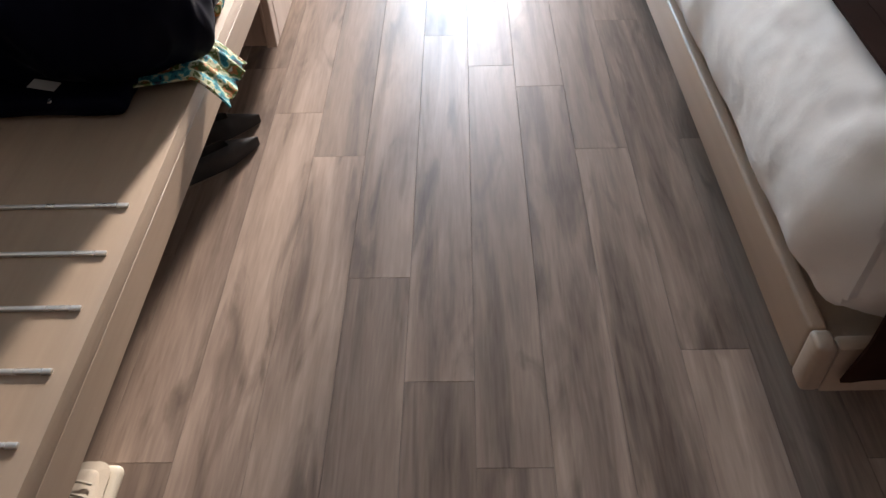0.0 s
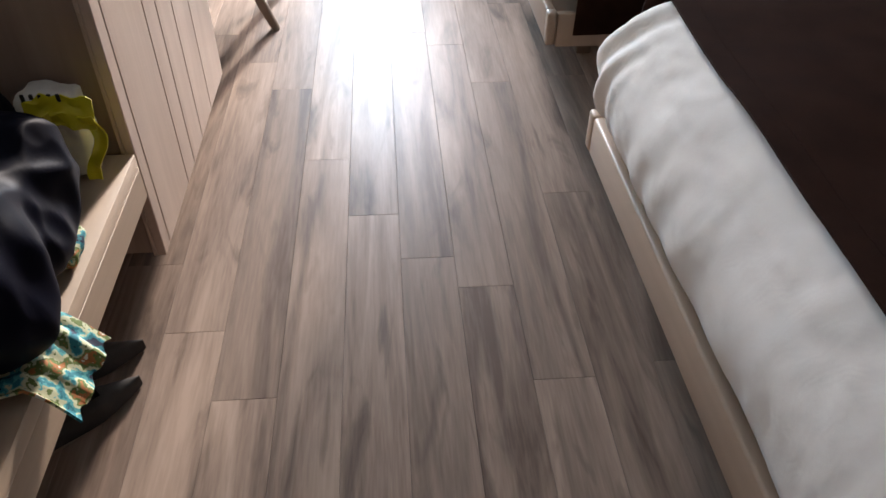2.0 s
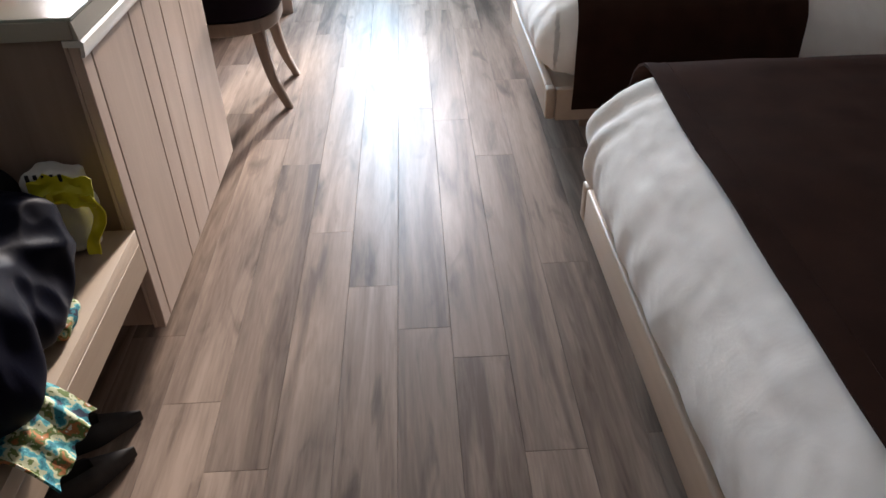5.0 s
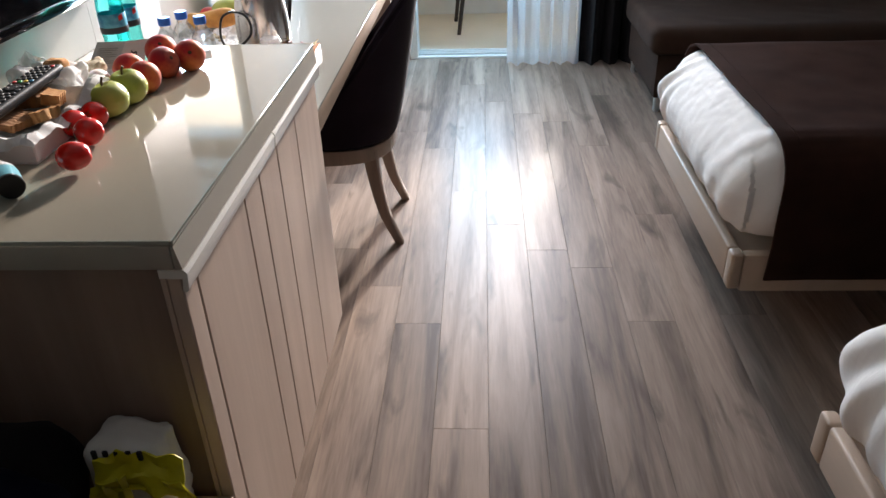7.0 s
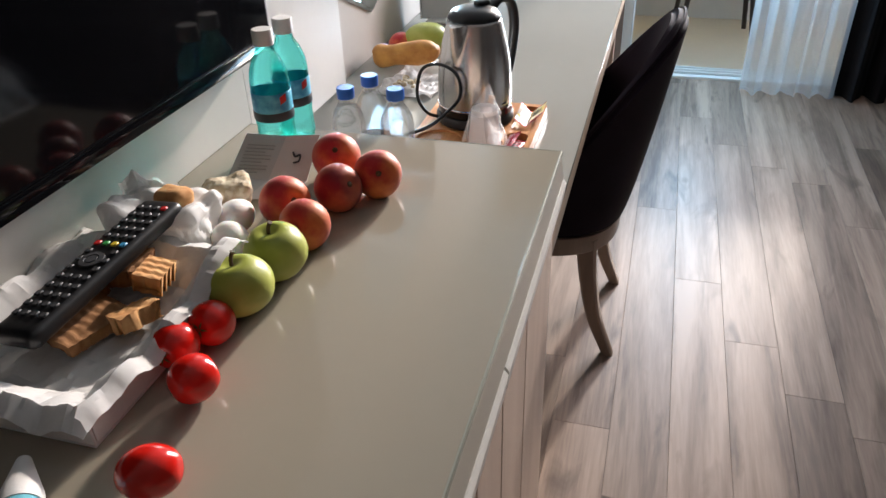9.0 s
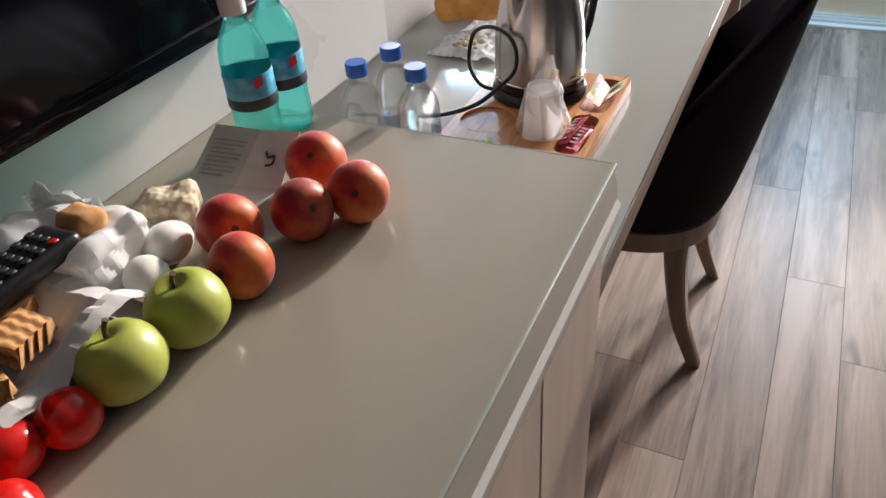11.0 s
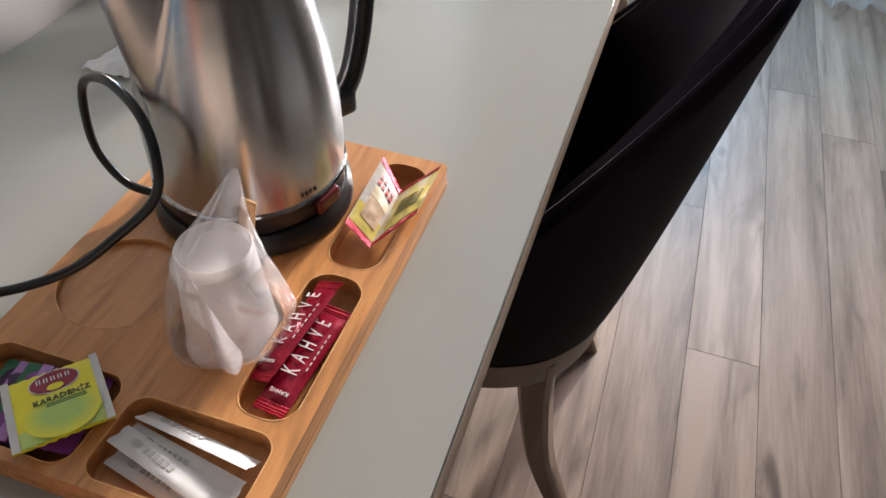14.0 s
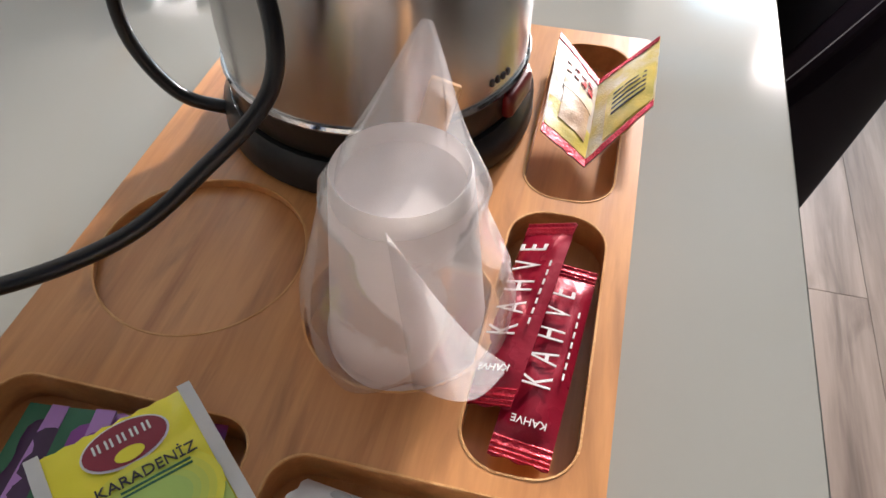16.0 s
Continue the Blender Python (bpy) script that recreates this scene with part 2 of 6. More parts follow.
def pet(name, tint, through_light=0.55, bend=1.20):
    """Thin bottle plastic: part of the light goes straight through, the rest is bent."""
    m = clear(name, tint, bend)
    t = m.node_tree
    tr, mix = t.nodes.new("ShaderNodeBsdfTransparent"), t.nodes.new("ShaderNodeMixShader")
    tr.inputs["Color"].default_value = (*tint, 1)
    mix.inputs[0].default_value = through_light
    t.links.new(t.nodes["Principled BSDF"].outputs[0], mix.inputs[1])
    t.links.new(tr.outputs[0], mix.inputs[2])
    t.links.new(mix.outputs[0], t.nodes["Material Output"].inputs["Surface"])
    return m


def creased(name, color):
    """White cotton with fine gathered creases."""
    m = cloth(name, color, 0.85, 700, 0.05, 0.2, 4.0, 0.2)
    t = m.node_tree
    p = t.nodes["Principled BSDF"]
    co, w = t.nodes.new("ShaderNodeTexCoord"), t.nodes.new("ShaderNodeTexWave")
    mp = t.nodes.new("ShaderNodeMapping")
    mp.inputs["Rotation"].default_value = (0.5, 0.3, 0.55)
    t.links.new(co.outputs["Object"], mp.inputs["Vector"])
    t.links.new(mp.outputs["Vector"], w.inputs["Vector"])
    w.bands_direction = "Y"
    for k, v in (("Scale", 24.0), ("Distortion", 26.0), ("Detail", 4.0), ("Detail Scale", 0.5)):
        w.inputs[k].default_value = v
    b = t.nodes.new("ShaderNodeBump")
    b.inputs["Strength"].default_value, b.inputs["Distance"].default_value = 0.022, 0.003
    t.links.new(w.outputs["Fac"], b.inputs["Height"])
    t.links.new(p.inputs["Normal"].links[0].from_socket, b.inputs["Normal"])
    t.links.new(b.outputs["Normal"], p.inputs["Normal"])
    return m


def film_plastic(name, tint=(0.95, 0.93, 0.93), veil=0.25):
    """Thin milky plastic film: mostly see-through, with a soft veil and gloss."""
    m, t, p, link = nodes_of(name)
    out = t.nodes["Material Output"]
    tr, gl, df, tl = (t.nodes.new(k) for k in ("ShaderNodeBsdfTransparent", "ShaderNodeBsdfGlossy", "ShaderNodeBsdfDiffuse", "ShaderNodeBsdfTranslucent"))
    gl.inputs["Roughness"].default_value = 0.22
    tr.inputs["Color"].default_value = (*tint, 1)
    df.inputs["Color"].default_value = tl.inputs["Color"].default_value = (*tint, 1)
    n = t.nodes.new("ShaderNodeTexNoise")
    n.inputs["Scale"].default_value, n.inputs["Detail"].default_value = 28, 2
    b = t.nodes.new("ShaderNodeBump")
    b.inputs["Strength"].default_value, b.inputs["Distance"].default_value = 0.06, 0.003
    link(n.outputs["Fac"], b.inputs["Height"])
    link(b.outputs["Normal"], gl.inputs["Normal"])
    half, veiled, glossy = (t.nodes.new("ShaderNodeMixShader") for _ in range(3))
    half.inputs[0].default_value = 0.7
    link(df.outputs[0], half.inputs[1])
    link(tl.outputs[0], half.inputs[2])
    k = t.nodes.new("ShaderNodeMath")
    k.operation = "MULTIPLY_ADD"
    link(n.outputs["Fac"], k.inputs[0])
    k.inputs[1].default_value, k.inputs[2].default_value = veil * 0.3, veil * 0.85
    link(k.outputs[0], veiled.inputs[0])
    link(tr.outputs[0], veiled.inputs[1])
    link(half.outputs[0], veiled.inputs[2])
    lw = t.nodes.new("ShaderNodeFresnel")
    lw.inputs["IOR"].default_value = 1.4
    link(b.outputs["Normal"], lw.inputs["Normal"])
    soft_gloss = t.nodes.new("ShaderNodeMath")
    soft_gloss.operation = "MULTIPLY"
    soft_gloss.inputs[1].default_value = 0.4
    link(lw.outputs[0], soft_gloss.inputs[0])
    link(soft_gloss.outputs[0], glossy.inputs[0])
    link(veiled.outputs[0], glossy.inputs[1])
    link(gl.outputs[0], glossy.inputs[2])
    link(glossy.outputs[0], out.inputs["Surface"])
    return m


M = dict(
    plank=wood("floor oak", (0.398, 0.300, 0.236), (0.132, 0.094, 0.074), 0.40, "y", 12.0, 0.62, shade=0.35, bump=0.2, spec=0.11, cracks=0.8, coat=0.034),
    subfloor=surface("dark joint", (0.16, 0.13, 0.11), 0.8),
    ash=wood("bleached ash veneer", (0.58, 0.455, 0.37), (0.44, 0.335, 0.265), 0.45, "z", 9.0, 0.8, shade=0.06, bump=0.12, knots=False),
    ash_y=wood("bleached ash edge", (0.52, 0.40, 0.295), (0.40, 0.30, 0.215), 0.45, "y", 9.0, 0.8, shade=0.06, bump=0.12, knots=False),
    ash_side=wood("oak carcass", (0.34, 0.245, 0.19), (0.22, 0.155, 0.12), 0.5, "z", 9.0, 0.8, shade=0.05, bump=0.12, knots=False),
    bed_wood=wood("beech bed frame", (0.58, 0.45, 0.345), (0.46, 0.345, 0.255), 0.42, "y", 7.0, 0.9, shade=0.05, bump=0.1, knots=False),
    leg_wood=wood("chair walnut", (0.30, 0.225, 0.175), (0.17, 0.12, 0.09), 0.4, "z", 9.0, 0.8, shade=0.05, knots=False),
    beech=wood("beech tray", (0.62, 0.29, 0.105), (0.42, 0.165, 0.052), 0.32, "y", 48.0, 0.55, shade=0.1, bump=0.2, knots=False, cracks=0.7),
    desk_glass=surface("grey-green glass top", (0.312, 0.310, 0.280), 0.09, 0, 0.03, 2.0, 30, 0.0, spec=0.45, rvar=0.03),
    glass_top=surface("painted glass top", (0.340, 0.308, 0.246), 0.06, 0, 0.03, 2.0, 30, 0.0, spec=0.6, rvar=0.03),
    slab=surface("cream painted slab", (0.40, 0.37, 0.31), 0.3, 0, 0.04, 3, 60, 0.03),
    glass_edge=surface("glass edge", (0.38, 0.39, 0.33), 0.2, 0, 0.05),
    white_lac=surface("white lacquer", (0.68, 0.665, 0.62), 0.3, 0, 0.04, 3, 60, 0.05),
    alu=surface("brushed aluminium", (0.78, 0.78, 0.77), 0.28, 0.85, 0.05, 5, 200, 0.1, stretch=(1, 0.05, 1)),
    steel=surface("brushed steel", (0.55, 0.53, 0.51), 0.27, 1.0, 0.06, 4, 260, 0.12, 0.0004, stretch=(0.12, 0.12, 1)),
    chrome=surface("chrome", (0.8, 0.8, 0.8), 0.1, 1.0, 0.03),
    black_pl=surface("black plastic", (0.012, 0.012, 0.013), 0.32, 0, 0.2, 10, 200, 0.08),
    tv_black=surface("black screen", (0.004, 0.004, 0.005), 0.06, 0, 0.1, 3, 50, 0.0, spec=0.28),
    wall=surface("warm white plaster", (0.60, 0.555, 0.50), 0.85, 0, 0.04, 2.0, 60, 0.15),
    taupe=surface("taupe wall", (0.27, 0.205, 0.175), 0.8, 0, 0.05, 2.0, 60, 0.15),
    ceil=surface("white ceiling paint", (0.64, 0.61, 0.57), 0.9, 0, 0.03, 2.0, 60, 0.1),
    sheet=creased("white cotton", (0.93, 0.885, 0.835)),
    runner=cloth("dark brown runner", (0.036, 0.0165, 0.0115), 0.95, 500, 0.25, 0.0, 9.0, 0.5),
    sofa=cloth("brown sofa fabric", (0.050, 0.030, 0.022), 0.9, 420, 0.15, 0.03, 6.0, 0.5),
    velvet=cloth("aubergine velvet", (0.016, 0.010, 0.016), 0.8, 600, 0.3, 0.10, 8.0, 0.3),
    drape=cloth("charcoal drape", (0.013, 0.011, 0.012), 0.9, 400, 0.2, 0.05, 6.0, 0.4),
    tile=surface("cream tile", (0.80, 0.74, 0.60), 0.45, 0, 0.06, 3.0, 50, 0.1),
    yellow=surface("yellow render", (0.80, 0.64, 0.27), 0.85, 0, 0.06, 2.5, 40, 0.3),
    dark_metal=surface("dark brown metal", (0.05, 0.038, 0.032), 0.45, 0.3, 0.15),
    mirror=surface("mirror", (0.9, 0.92, 0.91), 0.01, 1.0, 0.0, bump=0, rvar=0.0),
    frame_white=surface("white door frame", (0.74, 0.77, 0.76), 0.35, 0, 0.04),
)


grooves = M["steel"].node_tree.nodes.new("ShaderNodeTangent")
grooves.direction_type, grooves.axis = "RADIAL", "Z"
steel_bsdf = M["steel"].node_tree.nodes["Principled BSDF"]
M["steel"].node_tree.links.new(grooves.outputs[0], steel_bsdf.inputs["Tangent"])
steel_bsdf.inputs["Anisotropic"].default_value, steel_bsdf.inputs["Anisotropic Rotation"].default_value = 0.7, 0.25
for dull in ("runner", "velvet", "drape", "sofa"):
    M[dull].node_tree.nodes["Principled BSDF"].inputs["Specular IOR Level"].default_value = 0.06


def sheer_cloth():
    m, t, p, link = nodes_of("white sheer")
    out = t.nodes["Material Output"]
    tr, df, tl = (t.nodes.new(k) for k in ("ShaderNodeBsdfTransparent", "ShaderNodeBsdfDiffuse", "ShaderNodeBsdfTranslucent"))
    df.inputs["Color"].default_value = (0.82, 0.82, 0.83, 1)
    tl.inputs["Color"].default_value = (0.84, 0.85, 0.87, 1)
    co = t.nodes.new("ShaderNodeTexCoord")
    n = t.nodes.new("ShaderNodeTexNoise")
    n.inputs["Scale"].default_value, n.inputs["Detail"].default_value = 300, 2
    link(co.outputs["Object"], n.inputs["Vector"])
    k = t.nodes.new("ShaderNodeMath")
    k.operation = "MULTIPLY_ADD"
    link(n.outputs["Fac"], k.inputs[0])
    k.inputs[1].default_value, k.inputs[2].default_value = 0.16, 0.42
    a, b = t.nodes.new("ShaderNodeMixShader"), t.nodes.new("ShaderNodeMixShader")
    a.inputs[0].default_value = 0.62
    link(df.outputs[0], a.inputs[1])
    link(tl.outputs[0], a.inputs[2])
    link(k.outputs[0], b.inputs[0])
    link(a.outputs[0], b.inputs[1])
    link(tr.outputs[0], b.inputs[2])
    link(b.outputs[0], out.inputs["Surface"])
    return m


M["sheer"] = sheer_cloth()


def thin_paper(name, color, through_light=0.45, rough=0.6):
    """Paper that lets part of the light through."""
    m, t, p, link = nodes_of(name)
    out = t.nodes["Material Output"]
    tl, mix = t.nodes.new("ShaderNodeBsdfTranslucent"), t.nodes.new("ShaderNodeMixShader")
    n = t.nodes.new("ShaderNodeTexNoise")
    n.inputs["Scale"].default_value, n.inputs["Detail"].default_value = 140, 4
    co = t.nodes.new("ShaderNodeTexCoord")
    link(co.outputs["Object"], n.inputs["Vector"])
    bp = t.nodes.new("ShaderNodeBump")
    bp.inputs["Strength"].default_value, bp.inputs["Distance"].default_value = 0.15, 0.001
    link(n.outputs["Fac"], bp.inputs["Height"])
    link(bp.outputs["Normal"], p.inputs["Normal"])
    ramp = t.nodes.new("ShaderNodeMix")
    ramp.data_type = "RGBA"
    ramp.inputs["A"].default_value, ramp.inputs["B"].default_value = (*[c * 0.92 for c in color], 1), (*color, 1)
    link(n.outputs["Fac"], ramp.inputs["Factor"])
    link(ramp.outputs["Result"], p.inputs["Base Color"])
    link(ramp.outputs["Result"], tl.inputs["Color"])
    p.inputs["Roughness"].default_value = rough
    mix.inputs[0].default_value = through_light
    link(p.outputs[0], mix.inputs[1])
    link(tl.outputs[0], mix.inputs[2])
    link(mix.outputs[0], out.inputs["Surface"])
    return m

# ---- the room ----
LEFT, RIGHT, BACK, FRONT, TOP = -1.16, 2.75, -1.1, 6.10, 2.6
setting("subfloor", box(LEFT - 0.2, RIGHT + 0.2, BACK - 0.2, FRONT + 0.02, -0.2, -0.009, 0), M["subfloor"], "dark base under the wooden floor", "floor")
setting("ceiling", box(LEFT - 0.2, RIGHT + 0.2, BACK - 0.2, FRONT + 0.2, TOP, TOP + 0.2, 0), M["ceil"], "plain white painted ceiling", "ceiling")
setting("wall_left", box(LEFT - 0.2, LEFT, BACK - 0.2, FRONT + 0.2, -0.2, TOP, 0), M["wall"], "warm white plaster wall behind the desk", "wall")
setting("wall_right", box(RIGHT, RIGHT + 0.2, BACK - 0.2, FRONT + 0.2, -0.2, TOP, 0), M["taupe"], "plain taupe wall behind the beds", "wall")
setting("wall_back", box(LEFT, RIGHT, BACK - 0.2, BACK, -0.2, TOP, 0), M["taupe"], "plain taupe wall at the room's entrance end", "wall")
DOOR_L, DOOR_R, DOOR_T = -0.535, 1.75, 2.36
setting("wall_window_left", box(LEFT, DOOR_L - 0.05, FRONT, FRONT + 0.2, -0.2, TOP, 0.004), M["taupe"], "taupe wall beside the balcony door", "wall")
setting("wall_window_right", box(DOOR_R + 0.05, RIGHT, FRONT, FRONT + 0.2, -0.2, TOP, 0.004), M["taupe"], "taupe wall behind the sofa", "wall")
setting("wall_window_top", box(DOOR_L - 0.05, DOOR_R + 0.05, FRONT, FRONT + 0.2, DOOR_T + 0.05, TOP, 0.004), M["taupe"], "taupe wall above the balcony door", "wall")
door = thing("door_1", (0.6, FRONT + 0.06, 0), "white sliding balcony door standing open", "door", "", "structure")
part("jamb", box(DOOR_L - 0.05, DOOR_L, FRONT - 0.02, FRONT + 0.14, 0, DOOR_T, 0.004), M["frame_white"], door)
part("jamb", box(DOOR_R, DOOR_R + 0.05, FRONT - 0.02, FRONT + 0.14, 0, DOOR_T, 0.004), M["frame_white"], door)
part("head", box(DOOR_L - 0.05, DOOR_R + 0.05, FRONT - 0.02, FRONT + 0.14, DOOR_T, DOOR_T + 0.05, 0.004), M["frame_white"], door)
sill = box(DOOR_L, DOOR_R, FRONT - 0.02, FRONT + 0.14, -0.004, 0.012, 0.003)
for k in range(3):
    box(DOOR_L, DOOR_R, FRONT + 0.02 + 0.04 * k, FRONT + 0.03 + 0.04 * k, 0.012, 0.026, 0.002, 1, sill)
part("sill", sill, M["frame_white"], door, "white threshold with raised rails")
for x in (0.62, 1.68):
    part("stile", box(x, x + 0.06, FRONT + 0.05, FRONT + 0.09, 0.03, DOOR_T, 0.004), M["frame_white"], door)
part("rail", box(0.68, 1.68, FRONT + 0.05, FRONT + 0.09, 0.03, 0.10, 0.004), M["frame_white"], door)
part("rail", box(0.68, 1.68, FRONT + 0.05, FRONT + 0.09, DOOR_T - 0.07, DOOR_T, 0.004), M["frame_white"], door)
M["pane"] = clear("door glass")
pane = part("pane", box(0.68, 1.68, FRONT + 0.066, FRONT + 0.074, 0.10, DOOR_T - 0.07, 0), M["pane"], door)
pane.visible_shadow = False

# ---- balcony and distance ----
setting("balcony_floor", box(-1.4, 2.9, FRONT + 0.14, 7.5, -0.25, -0.012, 0), M["tile"], "cream tiled balcony floor in daylight", "floor")
setting("balcony_skirting", box(-1.2, 2.7, 7.33, 7.355, -0.012, 0.13, 0.005), M["frame_white"], "white skirting along the balcony parapet", "trim")
setting("balcony_parapet", box(-1.4, 2.9, 7.355, 7.5, -0.25, 1.0, 0.01), M["yellow"], "yellow rendered balcony parapet", "wall")
setting("balcony_side_left", box(-1.4, -1.2, FRONT + 0.2, 7.355, -0.25, 1.0, 0), M["yellow"], "yellow rendered balcony side wall", "wall")
setting("balcony_side_right", box(2.7, 2.9, FRONT + 0.2, 7.355, -0.25, 1.0, 0), M["yellow"], "yellow rendered balcony side wall", "wall")
M["ground"] = surface("pale ground", (0.28, 0.26, 0.2), 0.9, 0, 0.2, 0.05, 2.0, 0.1)
setting("ground", sheet(8, 8, lambda u, v: (-900 + 1800 * u, -900 + 1800 * v, -9.0)), M["ground"], "pale ground far below the balcony", "ground")

# ---- curtains ----
def curtain(name, x0, x1, y, folds, amp, z0, z1, mat, label, seed, thick=0.0, flare=0.0):
    def f(u, v):
        x = x0 + (x1 - x0) * u + 0.012 * wob(u * 6, v * 2, seed)
        ph = 2 * math.pi * folds * u + 1.1 * wob(u * 3, 0.2 * v, seed + 5)
        a = amp * (0.75 + 0.5 * wob(u * 5, v, seed + 9)) * (0.6 + 0.4 * (1 - v))
        return (x, y + a * math.sin(ph) + 0.25 * a * math.sin(2.3 * ph + 1) - flare * (1 - v) ** 3, z0 + (z1 - z0) * v + 0.008 * wob(u * 12, seed, 0) * (1 - v))
    c = thing(name, ((x0 + x1) / 2, y, z0), label, "curtain")
    part("fabric", sheet(int(folds * 14), 26, f, thick), mat, c)
    return c


sheer_curtain = curtain("sheer_curtain", 0.03, 0.47, 5.92, 5, 0.045, 0.006, 2.48, M["sheer"], "white translucent sheer curtain hanging in the open balcony door", 1.0)
part("hem", tube([(0.03 + 0.44 * k / 30, 5.92 + 0.03 * math.sin(2 * math.pi * 5 * k / 30) , 0.02) for k in range(31)], 0.004, 6), M["sheer"], sheer_curtain)
blackout = curtain("drape", 0.46, 2.70, 5.93, 19, 0.055, -0.004, 2.51, M["drape"], "charcoal blackout drape gathered behind the sofa", 4.0, 0.004)
part("heading_tape", box(0.47, 2.69, 5.925, 5.935, 2.44, 2.505, 0.002, 1), M["drape"], blackout)
for k in range(23):
    part("hook", tube([(0.50 + 0.0986 * k, 5.93, 2.50), (0.50 + 0.0986 * k, 5.93, 2.512)], 0.003, 6), M["frame_white"], blackout)
track = thing("curtain_track", (0.6, 5.93, 2.52), "white ceiling curtain track above the balcony door", "curtain track")
part("profile", box(-1.1, 2.72, 5.88, 5.98, 2.51, 2.60, 0.004), M["frame_white"], track)


# ---- beds ----
def soft_box(x0, x1, y0, y1, z0, z1, r, n=(40, 30, 10), push=None):
    b = bmesh.new()
    half = Vector(((x1 - x0) / 2, (y1 - y0) / 2, (z1 - z0) / 2))
    mid = Vector(((x0 + x1) / 2, (y0 + y1) / 2, (z0 + z1) / 2))
    known = {}

    def vert(c):
        key = tuple(round(v, 6) for v in c)
        if key not in known:
            p = Vector([half[k] * c[k] for k in range(3)])
            q = Vector([max(-(half[k] - r), min(half[k] - r, p[k])) for k in range(3)])
            d = p - q
            nrm = d.normalized() if d.length > 1e-9 else Vector((0, 0, 1))
            w = mid + q + nrm * min(d.length, r) if d.length < r else mid + q + nrm * r
            if push is not None:
                w = w + nrm * push(w, nrm)
            known[key] = b.verts.new(w)
        return known[key]

    for ax in range(3):
        o = [k for k in range(3) if k != ax]
        for s in (-1, 1):
            for i in range(n[o[0]]):
                for j in range(n[o[1]]):
                    quad = []
                    for di, dj in ((0, 0), (1, 0), (1, 1), (0, 1)):
                        c = [0, 0, 0]
                        c[ax], c[o[0]], c[o[1]] = s, -1 + 2 * (i + di) / n[o[0]], -1 + 2 * (j + dj) / n[o[1]]
                        quad.append(vert(c))
                    b.faces.new(quad)
    return b


def bed(y0, y1, seed, label, turn=0.0, foot=0.566, high=0.620):
    b = thing("bed", (foot + 1.0, (y0 + y1) / 2, 0), label, "bed", "twin beds in the room")
    fr = (foot, foot + 2.08)
    part("foot_rail", box(fr[0], fr[0] + 0.032, y0 + 0.0455, y1 - 0.0455, 0.200, 0.312, 0.008, 3), M["bed_wood"], b)
    for y in (y0, y1):
        part("corner_block", box(fr[0] - 0.001, fr[0] + 0.034, y - 0.001 if y == y0 else y - 0.045, y + 0.045 if y == y0 else y + 0.001, 0.199, 0.313, 0.009, 3), M["bed_wood"], b, "rounded beech corner block")
    for y in (y0 + 0.002, y1 - 0.034):
        part("side_rail", box(fr[0] + 0.034, fr[1], y, y + 0.032, 0.190, 0.310, 0.008, 2), M["bed_wood"], b)
    part("slat_base", box(fr[0] + 0.034, fr[1], y0 + 0.036, y1 - 0.036, 0.20, 0.27, 0.004), M["bed_wood"], b)
    for x in (fr[0] + 0.20, fr[1] - 0.3):
        for y in (y0 + 0.33, y1 - 0.39):
            # dark chair wood here puts the shade under the bed into the legs' colour
            part("leg", box(x, x + 0.06, y, y + 0.06, 0, 0.20, 0.006), M["leg_wood"], b)
    part("headboard", box(fr[1], fr[1] + 0.06, y0 - 0.05, y1 + 0.05, 0.05, 1.15, 0.02, 3), M["sofa"], b, "brown upholstered headboard")

    def push(w, nrm):
        side = max(0.0, 1 - abs(nrm.z)) * max(0.0, (0.60 - w.z) / 0.3)
        corner = max(0.0, 1 - min(abs(w.y - y0), abs(w.y - y1)) / 0.28)
        gather = (0.017 if w.y > (y0 + y1) / 2 else 0.006) * corner * math.sin(60 * (w.y + 0.6 * w.z) + 4 * wob(w.y * 4, w.z * 5, seed)) * max(0.0, 1 - abs(w.x - fr[0]) / 0.3)
        broad = 0.008 * wob(w.x * 2.3, w.y * 2.3, w.z * 2.3 + seed) + 0.004 * wob(w.x * 8, w.y * 8, w.z * 7 + seed)
        fold = 0.0022 * math.sin(34 * w.y + 18 * w.z + 6 * wob(w.x * 2, w.y * 2, seed + w.z))
        bulge = (0.030 if abs(nrm.x) > 0.7 else 0.012) * max(0.0, 1 - abs(nrm.z)) * max(0.0, 1 - ((w.z - 0.46) / 0.13) ** 2)
        crease = 0.0035 * abs(wob(w.x * 14 + w.z * 6, w.y * 9, seed + 2)) + 0.0016 * wob(w.x * 40, w.y * 34, w.z * 40)
        return crease + bulge + broad + gather + fold * side * 1.6 - 0.035 * max(0.0, min(1.0, (0.36 - w.z) / 0.05))

    part("duvet", soft_box(fr[0] - 0.004, fr[1] - 0.02, y0 - 0.000, y1 + 0.012, 0.272, high, 0.15, (150, 120, 34), push), M["sheet"], b, "rumpled white cotton duvet")
    pil = soft_box(fr[1] - 0.5, fr[1] - 0.06, y0 + 0.15, y1 - 0.15, 0.60, 0.76, 0.075, (24, 24, 8), lambda w, n: 0.02 * wob(w.x * 4, w.y * 4, seed))
    part("pillow", pil, M["sheet"], b)
    b.rotation_euler.z = radians(turn)
    return b


